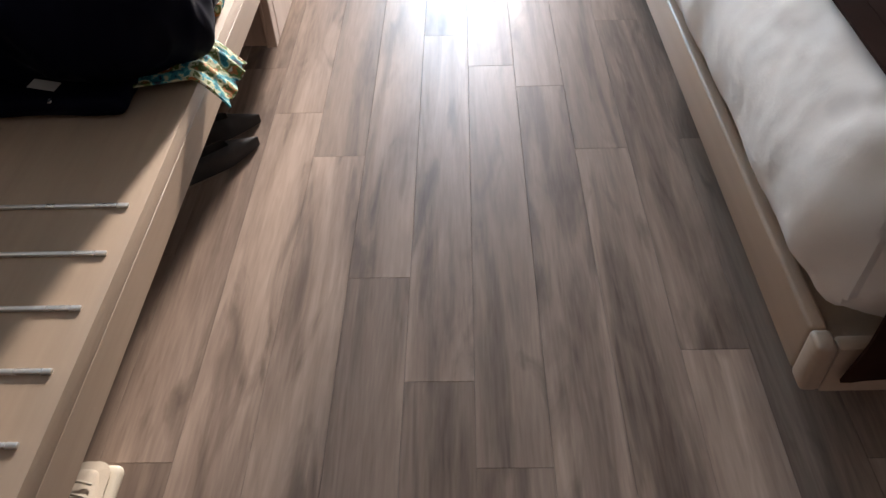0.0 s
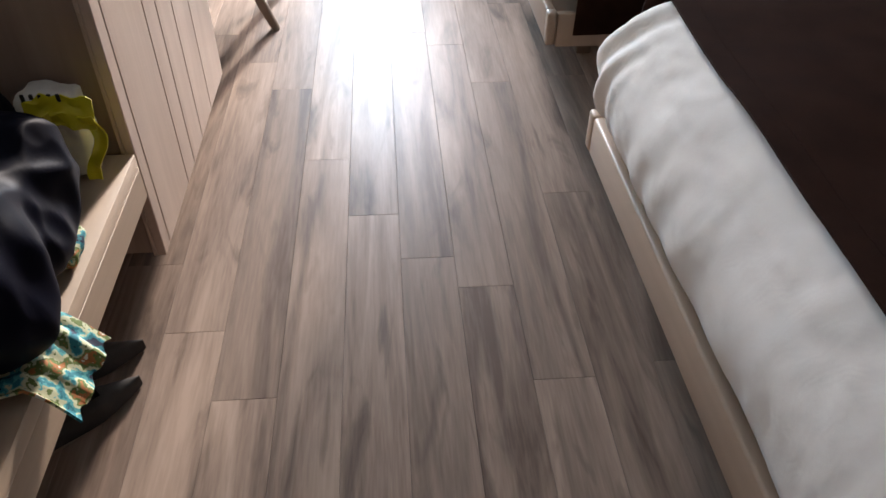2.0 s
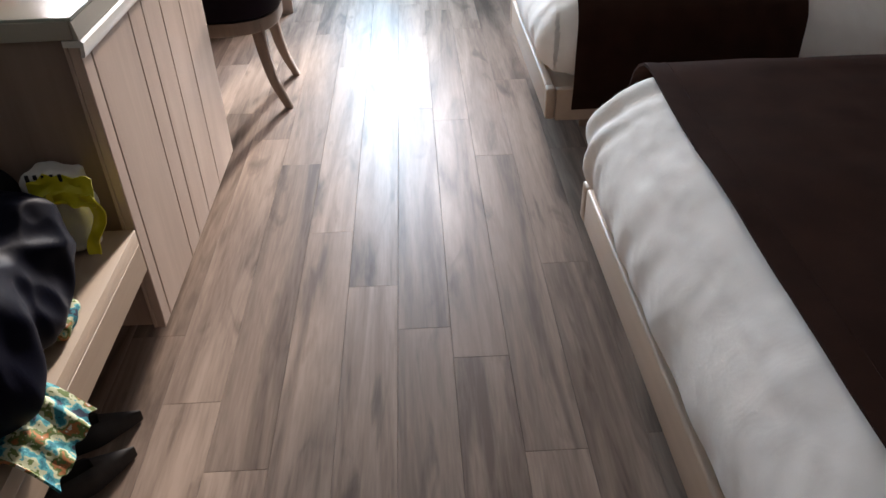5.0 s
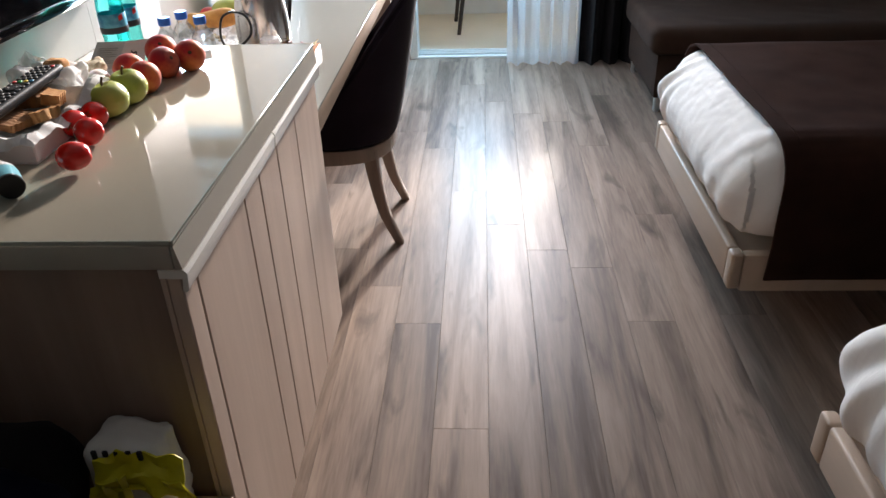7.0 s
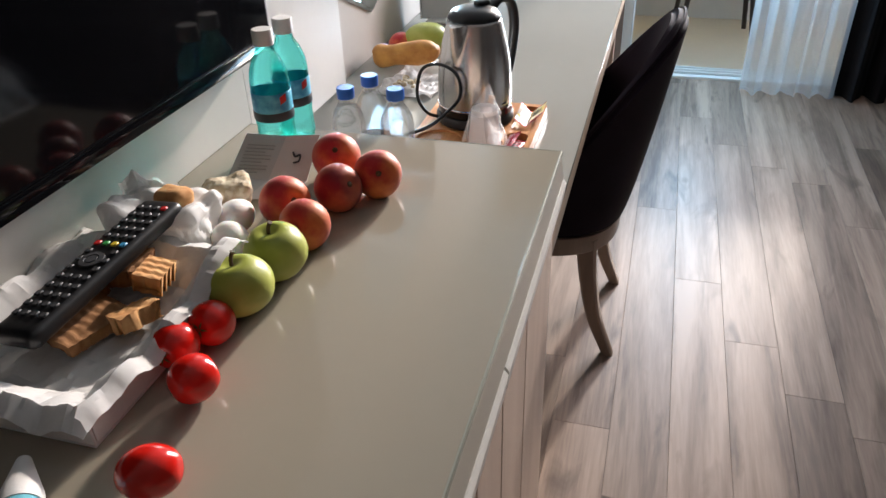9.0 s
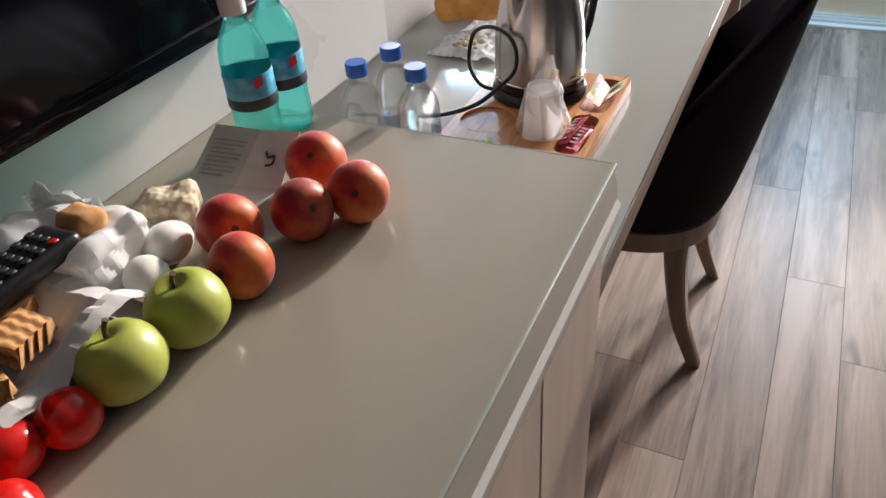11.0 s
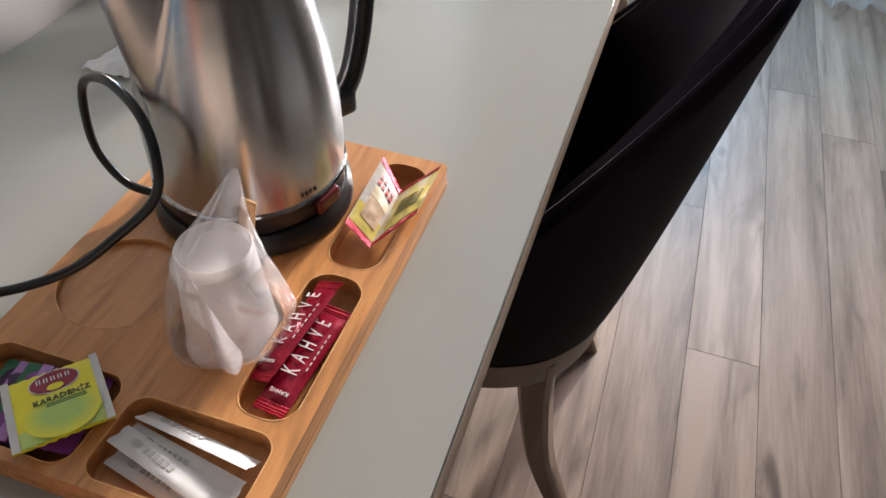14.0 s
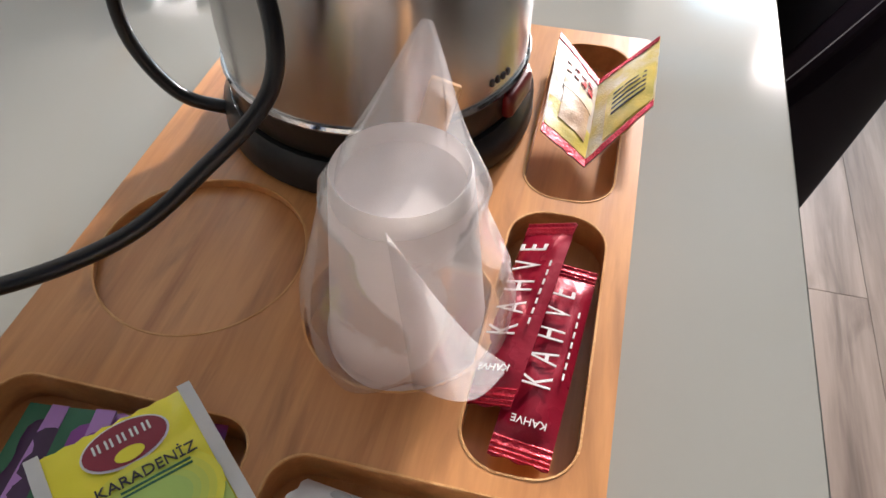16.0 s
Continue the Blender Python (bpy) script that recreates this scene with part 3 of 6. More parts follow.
def bed_runner(y0, y1, x0, x1, seed, label, turn=0.0, foot=0.566, top=0.637, skew=0.0):
    r = 0.13
    base = Vector((foot + 1.0, (y0 + y1) / 2, 0))
    r0 = thing("bed_runner", (foot + 1.0, (y0 + y1) / 2, 0.25), label, "bed runner", "runners across the beds")
    path = [(y0 - 0.020, 0.245), (y0 - 0.034, 0.36), (y0 - 0.030, top - r)]
    path += [(y0 - 0.030 + (r + 0.02) * (1 - math.cos(a)), top - r + r * math.sin(a)) for a in (0.3, 0.6, 0.9, 1.2, 1.5)]
    n = 14
    path += [(y0 + r + (y1 - y0 - 2 * r) * k / n, top) for k in range(1, n)]
    path += [(2 * ((y0 + y1) / 2) - y, z) for y, z in path[:8][::-1]]

    def f(u, v):
        k = v * (len(path) - 1)
        i = min(int(k), len(path) - 2)
        y = path[i][0] + (path[i + 1][0] - path[i][0]) * (k - i)
        z = path[i][1] + (path[i + 1][1] - path[i][1]) * (k - i)
        x = x0 + (x1 - x0) * u + 0.012 * wob(v * 4, seed, 0) + skew * (max(y, y0 + 0.45) - (y0 + y1) / 2)
        ripple = 0.010 * wob(x * 3, y * 3, z * 3 + seed) + 0.004 * wob(x * 11, y * 11, seed)
        edge = 0.003 if min(u, 1 - u) < 0.035 else 0.0
        up = 1.0 if 0.25 < v < 0.75 else 0.2
        out = -1 if v < 0.3 else (1 if v > 0.7 else 0)
        return (x, y + out * (abs(ripple) + edge), z + up * (ripple * 0.8 + edge))
    part("fabric", sheet(44, 84, f, 0.006), M["runner"], r0)
    for u in (0.062, 0.938):
        line = [Vector(f(u, k / 120)) + Vector((0, 0, 0.0015)) for k in range(24, 97)]
        part("stitching", tube(line, 0.0010, 5), M["runner"], r0)
    r0.rotation_euler.z = radians(turn)
    return r0


bed(0.885, 2.487, 1.7, "wide bed with rumpled white duvet on a beech frame", 0.6, 0.577, 0.660)
bed_runner(0.885, 2.487, 0.648, 1.46, 2.2, "dark brown woven runner laid across the wide bed", 0.0, 0.577, 0.677, 0.035)
bed(3.09, 4.12, 6.3, "single bed with white duvet on a beech frame", 0.0)
bed_runner(3.09, 4.12, 0.648, 1.40, 7.7, "dark brown woven runner hanging over the single bed")

# ---- sofa ----
sofa = thing("sofa", (1.65, 5.4, 0), "low brown fabric sofa with a loose seat cushion", "sofa")
part("base", soft_box(0.745, 2.60, 5.03, 5.80, 0.075, 0.305, 0.02, (40, 20, 6), lambda w, n: 0.004 * wob(w.x * 5, w.y * 5, w.z * 5)), M["sofa"], sofa)
part("seat_cushion", soft_box(0.705, 2.60, 4.985, 5.80, 0.300, 0.445, 0.05, (60, 30, 10), lambda w, n: 0.010 * wob(w.x * 2.5, w.y * 2.5, w.z * 3) + 0.003 * wob(w.x * 12, w.y * 12, 3)), M["sofa"], sofa)
part("backrest", soft_box(1.62, 2.60, 5.60, 5.83, 0.44, 0.86, 0.06, (30, 8, 12), lambda w, n: 0.008 * wob(w.x * 4, w.y * 4, w.z * 4)), M["sofa"], sofa)
for x in (0.765, 2.52):
    for y in (5.05, 5.72):
        part("foot", box(x, x + 0.045, y, y + 0.045, 0, 0.078, 0.004), M["alu"], sofa, "silver metal foot")

# ---- luggage bench ----
bench = thing("luggage_bench", (-0.84, 1.0, 0.34), "long wall-hung wooden luggage bench with metal strips", "bench")
part("top", box(-1.16, -0.522, -0.75, 2.112, 0.414, 0.452, 0.0012), M["ash_y"], bench)
part("front_panel", box(-0.552, -0.522, -0.75, 2.112, 0.340, 0.4139, 0.0006, 1), M["ash_y"], bench)
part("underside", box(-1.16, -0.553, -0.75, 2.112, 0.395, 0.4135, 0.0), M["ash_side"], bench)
for k in range(14):
    y = -0.40 + 0.1148 * k
    part("metal_strip", box(-1.10, -0.548, y - 0.0045, y + 0.0045, 0.4515, 0.4575, 0.002), M["alu"], bench)
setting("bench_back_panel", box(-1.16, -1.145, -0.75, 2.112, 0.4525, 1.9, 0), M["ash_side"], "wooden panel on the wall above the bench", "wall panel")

# ---- dresser ----
DY0, DY1, DX = 2.117, 3.030, -0.522
dresser = thing("dresser", (-0.78, 2.58, 0.158), "wall-hung bleached wood cabinet with a glass top", "cabinet")
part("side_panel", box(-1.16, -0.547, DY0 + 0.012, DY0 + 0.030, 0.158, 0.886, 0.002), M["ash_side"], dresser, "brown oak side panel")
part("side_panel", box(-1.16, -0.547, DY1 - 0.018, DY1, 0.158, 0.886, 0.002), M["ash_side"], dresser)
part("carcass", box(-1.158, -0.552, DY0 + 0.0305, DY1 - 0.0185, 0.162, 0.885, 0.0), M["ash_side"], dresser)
edges = [DY0, 2.166, 2.411, 2.506, 2.638, 2.800, DY1]
front = part("front", box(-0.5515, -0.5435, DY0, DY1, 0.158, 0.88, 0.001), M["ash"], dresser, "pale grooved wood front")
for a, b in zip(edges, edges[1:]):
    gap = 0.0019
    part("board", box(-0.5433, DX, a + (gap if a > DY0 else 0), b - (gap if b < DY1 else 0), 0.158, 0.872, 0.0022, 1), M["ash"], front)


def extruded(prof, y0, y1):
    """A profile in x and z drawn out along y."""
    bar = bmesh.new()
    ends = [[bar.verts.new((x, y, z)) for x, z in prof] for y in (y0, y1)]
    for k in range(len(prof)):
        j = (k + 1) % len(prof)
        bar.faces.new((ends[0][k], ends[0][j], ends[1][j], ends[1][k]))
    bar.faces.new(ends[0])
    bar.faces.new(ends[1])
    return bar


part("fascia", extruded([(-0.5205, 0.9225), (-0.5165, 0.9225), (-0.5105, 0.888), (-0.5205, 0.888)], DY0 - 0.013, DY1 + 0.004), M["slab"], dresser, "cream sloping edge strip")
for a, b in ((DY0 - 0.013, 2.583), (2.588, DY1)):
    part("handle_profile", extruded([(-0.545, 0.8865), (-0.5095, 0.8865), (-0.5055, 0.881), (-0.508, 0.857), (-0.5115, 0.852), (-0.5165, 0.854), (-0.5135, 0.873), (-0.545, 0.874)], a, b), M["white_lac"], dresser, "white bevelled handle strip")
part("worktop", box(-1.16, -0.5215, DY0 - 0.014, DY1 + 0.004, 0.8870, 0.9235, 0.003), M["slab"], dresser, "cream painted top slab")
part("glass_plate", box(-1.158, -0.516, DY0 - 0.012, DY1 + 0.008, 0.924, 0.930, 0.0012, 1), M["glass_top"], dresser, "grey-green polished glass plate")

part("polished_edge", box(-0.5195, -0.5155, DY0 - 0.012, DY1 + 0.0085, 0.9238, 0.9304, 0.0012, 1), M["glass_edge"], dresser, "pale polished glass edge")
part("polished_edge", box(-1.158, -0.520, DY1 + 0.0045, DY1 + 0.0085, 0.9238, 0.9304, 0.0012, 1), M["glass_edge"], dresser, "pale polished glass edge")
part("polished_edge", box(-1.158, -0.520, DY0 - 0.0125, DY0 - 0.0085, 0.9238, 0.9304, 0.0012, 1), M["glass_edge"], dresser, "pale polished glass edge")

# ---- television wall ----
setting("tv_panel", box(-1.16, -1.036, 0.9, DY1 + 0.010, 0.9305, TOP - 0.01, 0.001), M["white_lac"], "white lacquered panel behind the television", "wall panel")
setting("tv_panel_end", box(-1.16, -1.036, DY1 + 0.0102, 3.445, 0.855, TOP - 0.01, 0.001), M["white_lac"], "white panel end above the desk", "wall panel")
tv = thing("television", (-1.0, 2.56, 1.05), "flat black television on the white wall panel", "television")
part("housing", box(-1.034, -0.998, 2.03, 3.085, 1.050, 1.672, 0.006), M["black_pl"], tv)
part("screen", box(-0.9978, -0.9955, 2.042, 3.073, 1.074, 1.660, 0.0008, 1), M["tv_black"], tv, "glossy dark screen")
part("lower_bezel", box(-0.9978, -0.992, 2.032, 3.083, 1.052, 1.072, 0.002), M["tv_black"], tv)

# ---- desk ----
desk = thing("desk", (-0.84, 4.0, 0.70), "long wall-hung desk with a grey-green glass top", "desk")
part("slab", box(-1.16, -0.5305, DY1 + 0.001, 5.02, 0.695, 0.7535, 0.003), M["ash_y"], desk, "pale wood desk slab")
part("glass_plate", box(-1.158, -0.528, DY1 + 0.002, 5.022, 0.754, 0.760, 0.0012, 1), M["desk_glass"], desk, "grey-green polished glass plate")
part("end_panel", box(-1.16, -0.56, 4.97, 5.01, 0.0, 0.695, 0.003), M["ash"], desk)
mir = thing("wall_mirror", (-1.15, 3.9, 1.3), "frameless faceted mirror on the wall above the desk", "mirror")
pts = [(3.93, 0.875), (4.45, 1.08), (4.45, 1.78), (3.93, 1.98), (3.46, 1.78), (3.46, 1.08)]
gm = bmesh.new()
two = [[gm.verts.new((x, y, z)) for y, z in pts] for x in (-1.158, -1.148)]
gm.faces.new(two[0])
gm.faces.new(two[1])
for k in range(6):
    gm.faces.new((two[0][k], two[0][(k + 1) % 6], two[1][(k + 1) % 6], two[1][k]))
bmesh.ops.bevel(gm, geom=[e for e in gm.edges if all(abs(v.co.x + 1.148) < 1e-4 for v in e.verts)], offset=0.008, segments=1, affect="EDGES")
part("plate", gm, M["mirror"], mir, smooth=False)

# ---- chair ----
CX, CY = -0.70, 3.893
chair = thing("desk_chair", (CX, CY, 0), "dark velvet tub chair with curved wooden legs at the desk", "chair")


def seat_outline(a, grow=0.0):
    rx, ry = 0.265 + grow, 0.245 + grow
    c, s = math.cos(a), math.sin(a)
    e = 0.72
    return CX + rx * math.copysign(abs(c) ** e, c), CY + ry * math.copysign(abs(s) ** e, s)


def puck(z0, z1, grow, r, n=56):
    b = bmesh.new()
    prof = [(z0, -r)] + [(z0 + r * (1 - math.cos(t)), -r + r * math.sin(t)) for t in (0.5, 1.0, 1.57)] + [(z1 - r * math.cos(t), -r + r * math.sin(t)) for t in (1.57, 1.0, 0.5)] + [(z1, -r)]
    rings = [[b.verts.new((*seat_outline(2 * math.pi * k / n, grow + g), z)) for k in range(n)] for z, g in prof]
    for a, c in zip(rings, rings[1:]):
        for k in range(n):
            b.faces.new((a[k], a[(k + 1) % n], c[(k + 1) % n], c[k]))
    b.faces.new(rings[0])
    b.faces.new(rings[-1])
    return b


part("seat_frame", puck(0.335, 0.388, -0.004, 0.008), M["leg_wood"], chair, "brown wooden seat rim")
part("seat_cushion", puck(0.389, 0.475, -0.012, 0.03), M["velvet"], chair)


def shell(u, v):
    a = radians(-100 + 200 * u)
    top = 0.50 + 0.415 * max(0.0, math.cos(a * 0.86)) ** 1.7
    z = 0.389 + (top - 0.389) * v
    rise = (z - 0.389) / 0.52
    x, y = seat_outline(a, 0.0)
    lean = 0.085 * rise ** 0.75 * max(0.15, math.cos(a)) + 0.02 * rise
    return (x + lean * math.cos(a), y + (0.03 * rise) * math.sin(a), z)


sh = sheet(56, 16, shell, 0.0)
sh.normal_update()
bmesh.ops.solidify(sh, geom=sh.faces[:], thickness=0.042)
bmesh.ops.recalc_face_normals(sh, faces=sh.faces)
bmesh.ops.bevel(sh, geom=[e for e in sh.edges if e.calc_face_angle(0) > 1.2], offset=0.014, segments=3, affect="EDGES")
back = part("backrest", sh, M["velvet"], chair, "dark velvet wraparound backrest", sharp=60)
part("piping", tube([Vector(shell(k / 60, 1.0)) + Vector((-0.012 * math.cos(radians(-100 + 200 * k / 60)), 0, 0.004)) for k in range(61)], 0.004, 6), M["velvet"], back)
for fx, fy, tx, ty in ((-0.430, 3.712, -0.515, 3.735), (-0.440, 4.076, -0.515, 4.052), (-0.93, 3.72, -0.89, 3.74), (-0.93, 4.07, -0.89, 4.05)):
    pts = curve_points([(tx, ty, 0.37), (tx + (fx - tx) * 0.10, ty, 0.26), (tx + (fx - tx) * 0.42, ty + (fy - ty) * 0.5, 0.12), (fx, fy, 0.0)], 5)
    leg = bmesh.new()
    rings = []
    for n, q in enumerate(pts):
        w = 0.031 - 0.014 * n / (len(pts) - 1)
        rings.append([leg.verts.new((q.x + sx * w * 0.9, q.y + sy * w, q.z)) for sx, sy in ((-1, -0.7), (-0.7, -1), (0.7, -1), (1, -0.7), (1, 0.7), (0.7, 1), (-0.7, 1), (-1, 0.7))])
    for a, c in zip(rings, rings[1:]):
        for k in range(8):
            leg.faces.new((a[k], a[(k + 1) % 8], c[(k + 1) % 8], c[k]))
    leg.faces.new(rings[0])
    leg.faces.new(rings[-1])
    part("leg", leg, M["leg_wood"], chair, "curved tapered wooden leg")

# ---- balcony table ----
table = thing("balcony_table", (-0.15, 6.95, -0.012), "dark metal balcony table on splayed legs", "table")
part("tabletop", box(-0.55, 0.30, 6.6, 7.25, 0.70, 0.73, 0.006), M["dark_metal"], table)
for fx, fy, tx, ty in ((-0.288, 6.70, -0.20, 6.80), (-0.322, 7.10, -0.24, 7.04), (0.14, 6.72, 0.05, 6.80), (0.12, 7.13, 0.05, 7.04)):
    part("leg", tube([(fx, fy, -0.012), (tx, ty, 0.70)], [0.014, 0.018], 8), M["dark_metal"], table)

# ---- more materials ----
def two_tone(name, a, b, scale, rough=0.5, edge=0.06, sharp=0.5, sheen=0.0, kind="NOISE", bump=0.2, coat=0.0, spec=0.5):
    """Two colours in blotches."""
    m, t, p, link = nodes_of(name)
    co = t.nodes.new("ShaderNodeTexCoord")
    n = t.nodes.new("ShaderNodeTexNoise")
    n.inputs["Scale"].default_value, n.inputs["Detail"].default_value = scale, 4
    link(co.outputs["Object"], n.inputs["Vector"])
    r = t.nodes.new("ShaderNodeValToRGB")
    r.color_ramp.elements[0].position, r.color_ramp.elements[0].color = sharp - edge, (*a, 1)
    r.color_ramp.elements[1].position, r.color_ramp.elements[1].color = sharp + edge, (*b, 1)
    link(n.outputs["Fac"], r.inputs["Fac"])
    link(r.outputs["Color"], p.inputs["Base Color"])
    f = t.nodes.new("ShaderNodeTexNoise")
    f.inputs["Scale"].default_value = scale * 14
    link(co.outputs["Object"], f.inputs["Vector"])
    bp = t.nodes.new("ShaderNodeBump")
    bp.inputs["Strength"].default_value, bp.inputs["Distance"].default_value = bump, 0.001
    link(f.outputs["Fac"], bp.inputs["Height"])
    link(bp.outputs["Normal"], p.inputs["Normal"])
    p.inputs["Roughness"].default_value = rough
    p.inputs["Sheen Weight"].default_value = sheen
    p.inputs["Coat Weight"].default_value = coat
    p.inputs["Specular IOR Level"].default_value = spec
    return m


def print_cloth(name):
    """Printed cotton with flower-like blots in five colours."""
    m, t, p, link = nodes_of(name)
    co = t.nodes.new("ShaderNodeTexCoord")
    n = t.nodes.new("ShaderNodeTexNoise")
    n.inputs["Scale"].default_value, n.inputs["Detail"].default_value = 30, 4
    link(co.outputs["Object"], n.inputs["Vector"])
    r = t.nodes.new("ShaderNodeValToRGB")
    r.color_ramp.interpolation = "CONSTANT"
    stops = [(0.0, (0.01, 0.02, 0.05)), (0.38, (0.02, 0.20, 0.25)), (0.45, (0.10, 0.42, 0.44)), (0.49, (0.62, 0.64, 0.42)), (0.56, (0.14, 0.20, 0.05)), (0.61, (0.45, 0.17, 0.05)), (0.66, (0.72, 0.72, 0.60))]
    while len(r.color_ramp.elements) < len(stops):
        r.color_ramp.elements.new(0.5)
    for e, (pos, c) in zip(r.color_ramp.elements, stops):
        e.position, e.color = pos, (*c, 1)
    link(n.outputs["Fac"], r.inputs["Fac"])
    link(r.outputs["Color"], p.inputs["Base Color"])
    p.inputs["Roughness"].default_value = 0.8
    return m


M.update(
    black_silk=surface("black satin", (0.004, 0.0045, 0.012), 0.50, 0, 0.2, 5, 300, 0.1, spec=0.05),
    teal_cloth=cloth("teal cotton", (0.20, 0.44, 0.39), 0.85, 500, 0.12, 0.3, 8, 0.3),
    print_cloth=print_cloth("printed cotton"),
    bag_white=surface("white carrier plastic", (0.70, 0.69, 0.66), 0.35, 0, 0.06, 12, 80, 0.3, 0.003),
    bag_yellow=surface("yellow carrier plastic", (0.62, 0.56, 0.02), 0.32, 0, 0.08, 12, 80, 0.3, 0.003),
    bag_black=surface("black print", (0.02, 0.02, 0.02), 0.4),
    shoe=surface("grey suede", (0.055, 0.050, 0.048), 0.8, 0, 0.2, 30, 300, 0.3),
    shoe_in=surface("tan shoe lining", (0.42, 0.33, 0.25), 0.7),
    slipper=surface("beige canvas", (0.55, 0.47, 0.37), 0.85, 0, 0.1, 20, 400, 0.4),
    rubber=surface("cream rubber", (0.60, 0.54, 0.43), 0.6),
    peach=two_tone("ripe peach skin", (0.47, 0.018, 0.022), (0.82, 0.27, 0.065), 21, 0.46, 0.16, 0.53, sheen=0.15, bump=0.05, spec=0.35),
    plum=two_tone("dark peach skin", (0.26, 0.010, 0.022), (0.70, 0.20, 0.08), 18, 0.42, 0.15, 0.56, sheen=0.1, bump=0.05, spec=0.35),
    apple=two_tone("green apple skin", (0.34, 0.40, 0.055), (0.52, 0.53, 0.13), 26, 0.38, 0.25, 0.5, bump=0.03, coat=0.06),
    stem=surface("brown stem", (0.10, 0.06, 0.03), 0.8),
    tomato=surface("tomato skin", (0.66, 0.014, 0.008), 0.16, 0, 0.12, 12, 60, 0.02, coat=0.4),
    leaf=surface("dry green calyx", (0.06, 0.10, 0.02), 0.7),
    egg=surface("white eggshell", (0.88, 0.86, 0.82), 0.5, 0, 0.03, 20, 300, 0.08, sub=0.3),
    bread=two_tone("pale bread", (0.52, 0.40, 0.25), (0.74, 0.66, 0.50), 110, 0.85, 0.1, 0.5, bump=0.6),
    crust=two_tone("baked crust", (0.42, 0.15, 0.025), (0.72, 0.36, 0.08), 24, 0.6, 0.2, 0.5, bump=0.5),
    biscuit=two_tone("brown biscuit", (0.20, 0.080, 0.026), (0.38, 0.18, 0.065), 60, 0.8, 0.2, 0.5, bump=0.7),
    cake=two_tone("golden sponge", (0.58, 0.27, 0.09), (0.70, 0.40, 0.17), 60, 0.85, 0.15, 0.5, bump=0.6),
    paper=thin_paper("white paper", (0.88, 0.87, 0.86), 0.35, 0.7),
    grey_print=surface("grey print", (0.42, 0.42, 0.41), 0.7),
    ink=surface("dark ink", (0.05, 0.05, 0.055), 0.7),
    card_grey=surface("pale grey card", (0.60, 0.60, 0.59), 0.55, 0, 0.04),
    card_pink=surface("off-white card", (0.74, 0.70, 0.68), 0.55, 0, 0.04),
    rubber_key=surface("dark rubber keys", (0.035, 0.036, 0.04), 0.6),
    red=surface("red plastic", (0.60, 0.02, 0.02), 0.4),
    yellow_k=surface("yellow plastic", (0.75, 0.55, 0.04), 0.4),
    blue_k=surface("blue plastic", (0.05, 0.30, 0.55), 0.4),
    green_k=surface("green plastic", (0.05, 0.35, 0.08), 0.4),
    teal_pet=pet("teal bottle plastic", (0.30, 0.95, 0.90), 0.45),
    clear_pet=pet("clear bottle plastic", (0.97, 0.985, 1.0), 0.55, 1.33),
    cap_white=surface("white cap", (0.78, 0.77, 0.75), 0.45),
    cap_blue=surface("blue cap", (0.025, 0.15, 0.60), 0.36),
    label_blue=two_tone("blue printed label", (0.03, 0.30, 0.56), (0.16, 0.62, 0.80), 46, 0.4, 0.1),
    label_dark=surface("dark label band", (0.04, 0.05, 0.06), 0.45),
    label_sky=two_tone("white and blue label", (0.12, 0.36, 0.80), (0.80, 0.86, 0.92), 34, 0.4, 0.06, 0.44),
    label_navy=surface("deep blue label", (0.015, 0.12, 0.45), 0.4),
    kahve=surface("wine red foil", (0.30, 0.008, 0.028), 0.26, 0.25, 0.15, 30, 220, 0.25, 0.001),
    foil_red=surface("red crimped foil", (0.52, 0.015, 0.04), 0.25, 0.4, 0.2, 60, 600, 0.5),
    white_ink=surface("white print", (0.82, 0.80, 0.79), 0.5),
    tea_yellow=surface("yellow sachet paper", (0.85, 0.74, 0.03), 0.38, 0, 0.06, 20, 120, 0.15),
    tea_green=two_tone("green sachet print", (0.30, 0.46, 0.04), (0.58, 0.70, 0.22), 30, 0.4, 0.2, 0.5, bump=0.1),
    tea_purple=surface("purple sachet paper", (0.22, 0.04, 0.26), 0.35, 0, 0.1),
    tea_violet=surface("violet sachet paper", (0.45, 0.22, 0.55), 0.38, 0, 0.1),
    tea_dark=surface("dark aubergine sachet", (0.045, 0.012, 0.06), 0.35, 0, 0.15),
    green_dark=surface("dark green print", (0.02, 0.13, 0.06), 0.4),
    maroon=surface("maroon print", (0.26, 0.008, 0.03), 0.4),
    cream_foil=surface("white glossy foil", (0.56, 0.49, 0.43), 0.32, 0.1, 0.12, 30, 160, 0.2),
    coffee=two_tone("milky coffee print", (0.32, 0.15, 0.06), (0.70, 0.52, 0.34), 60, 0.35, 0.2),
    cup_paper=thin_paper("pinkish white paper cup", (0.98, 0.945, 0.93), 0.4, 0.5),
    kraft=surface("tan paper stick", (0.74, 0.42, 0.20), 0.7),
    plastic_film=film_plastic("milky plastic film", (0.99, 0.98, 0.98), 0.23),
    tube_white=surface("white tube plastic", (0.78, 0.77, 0.76), 0.3),
    tube_blue=surface("pale blue cap", (0.16, 0.46, 0.55), 0.3),
    lens=surface("red pilot lens", (0.10, 0.004, 0.005), 0.3),
)


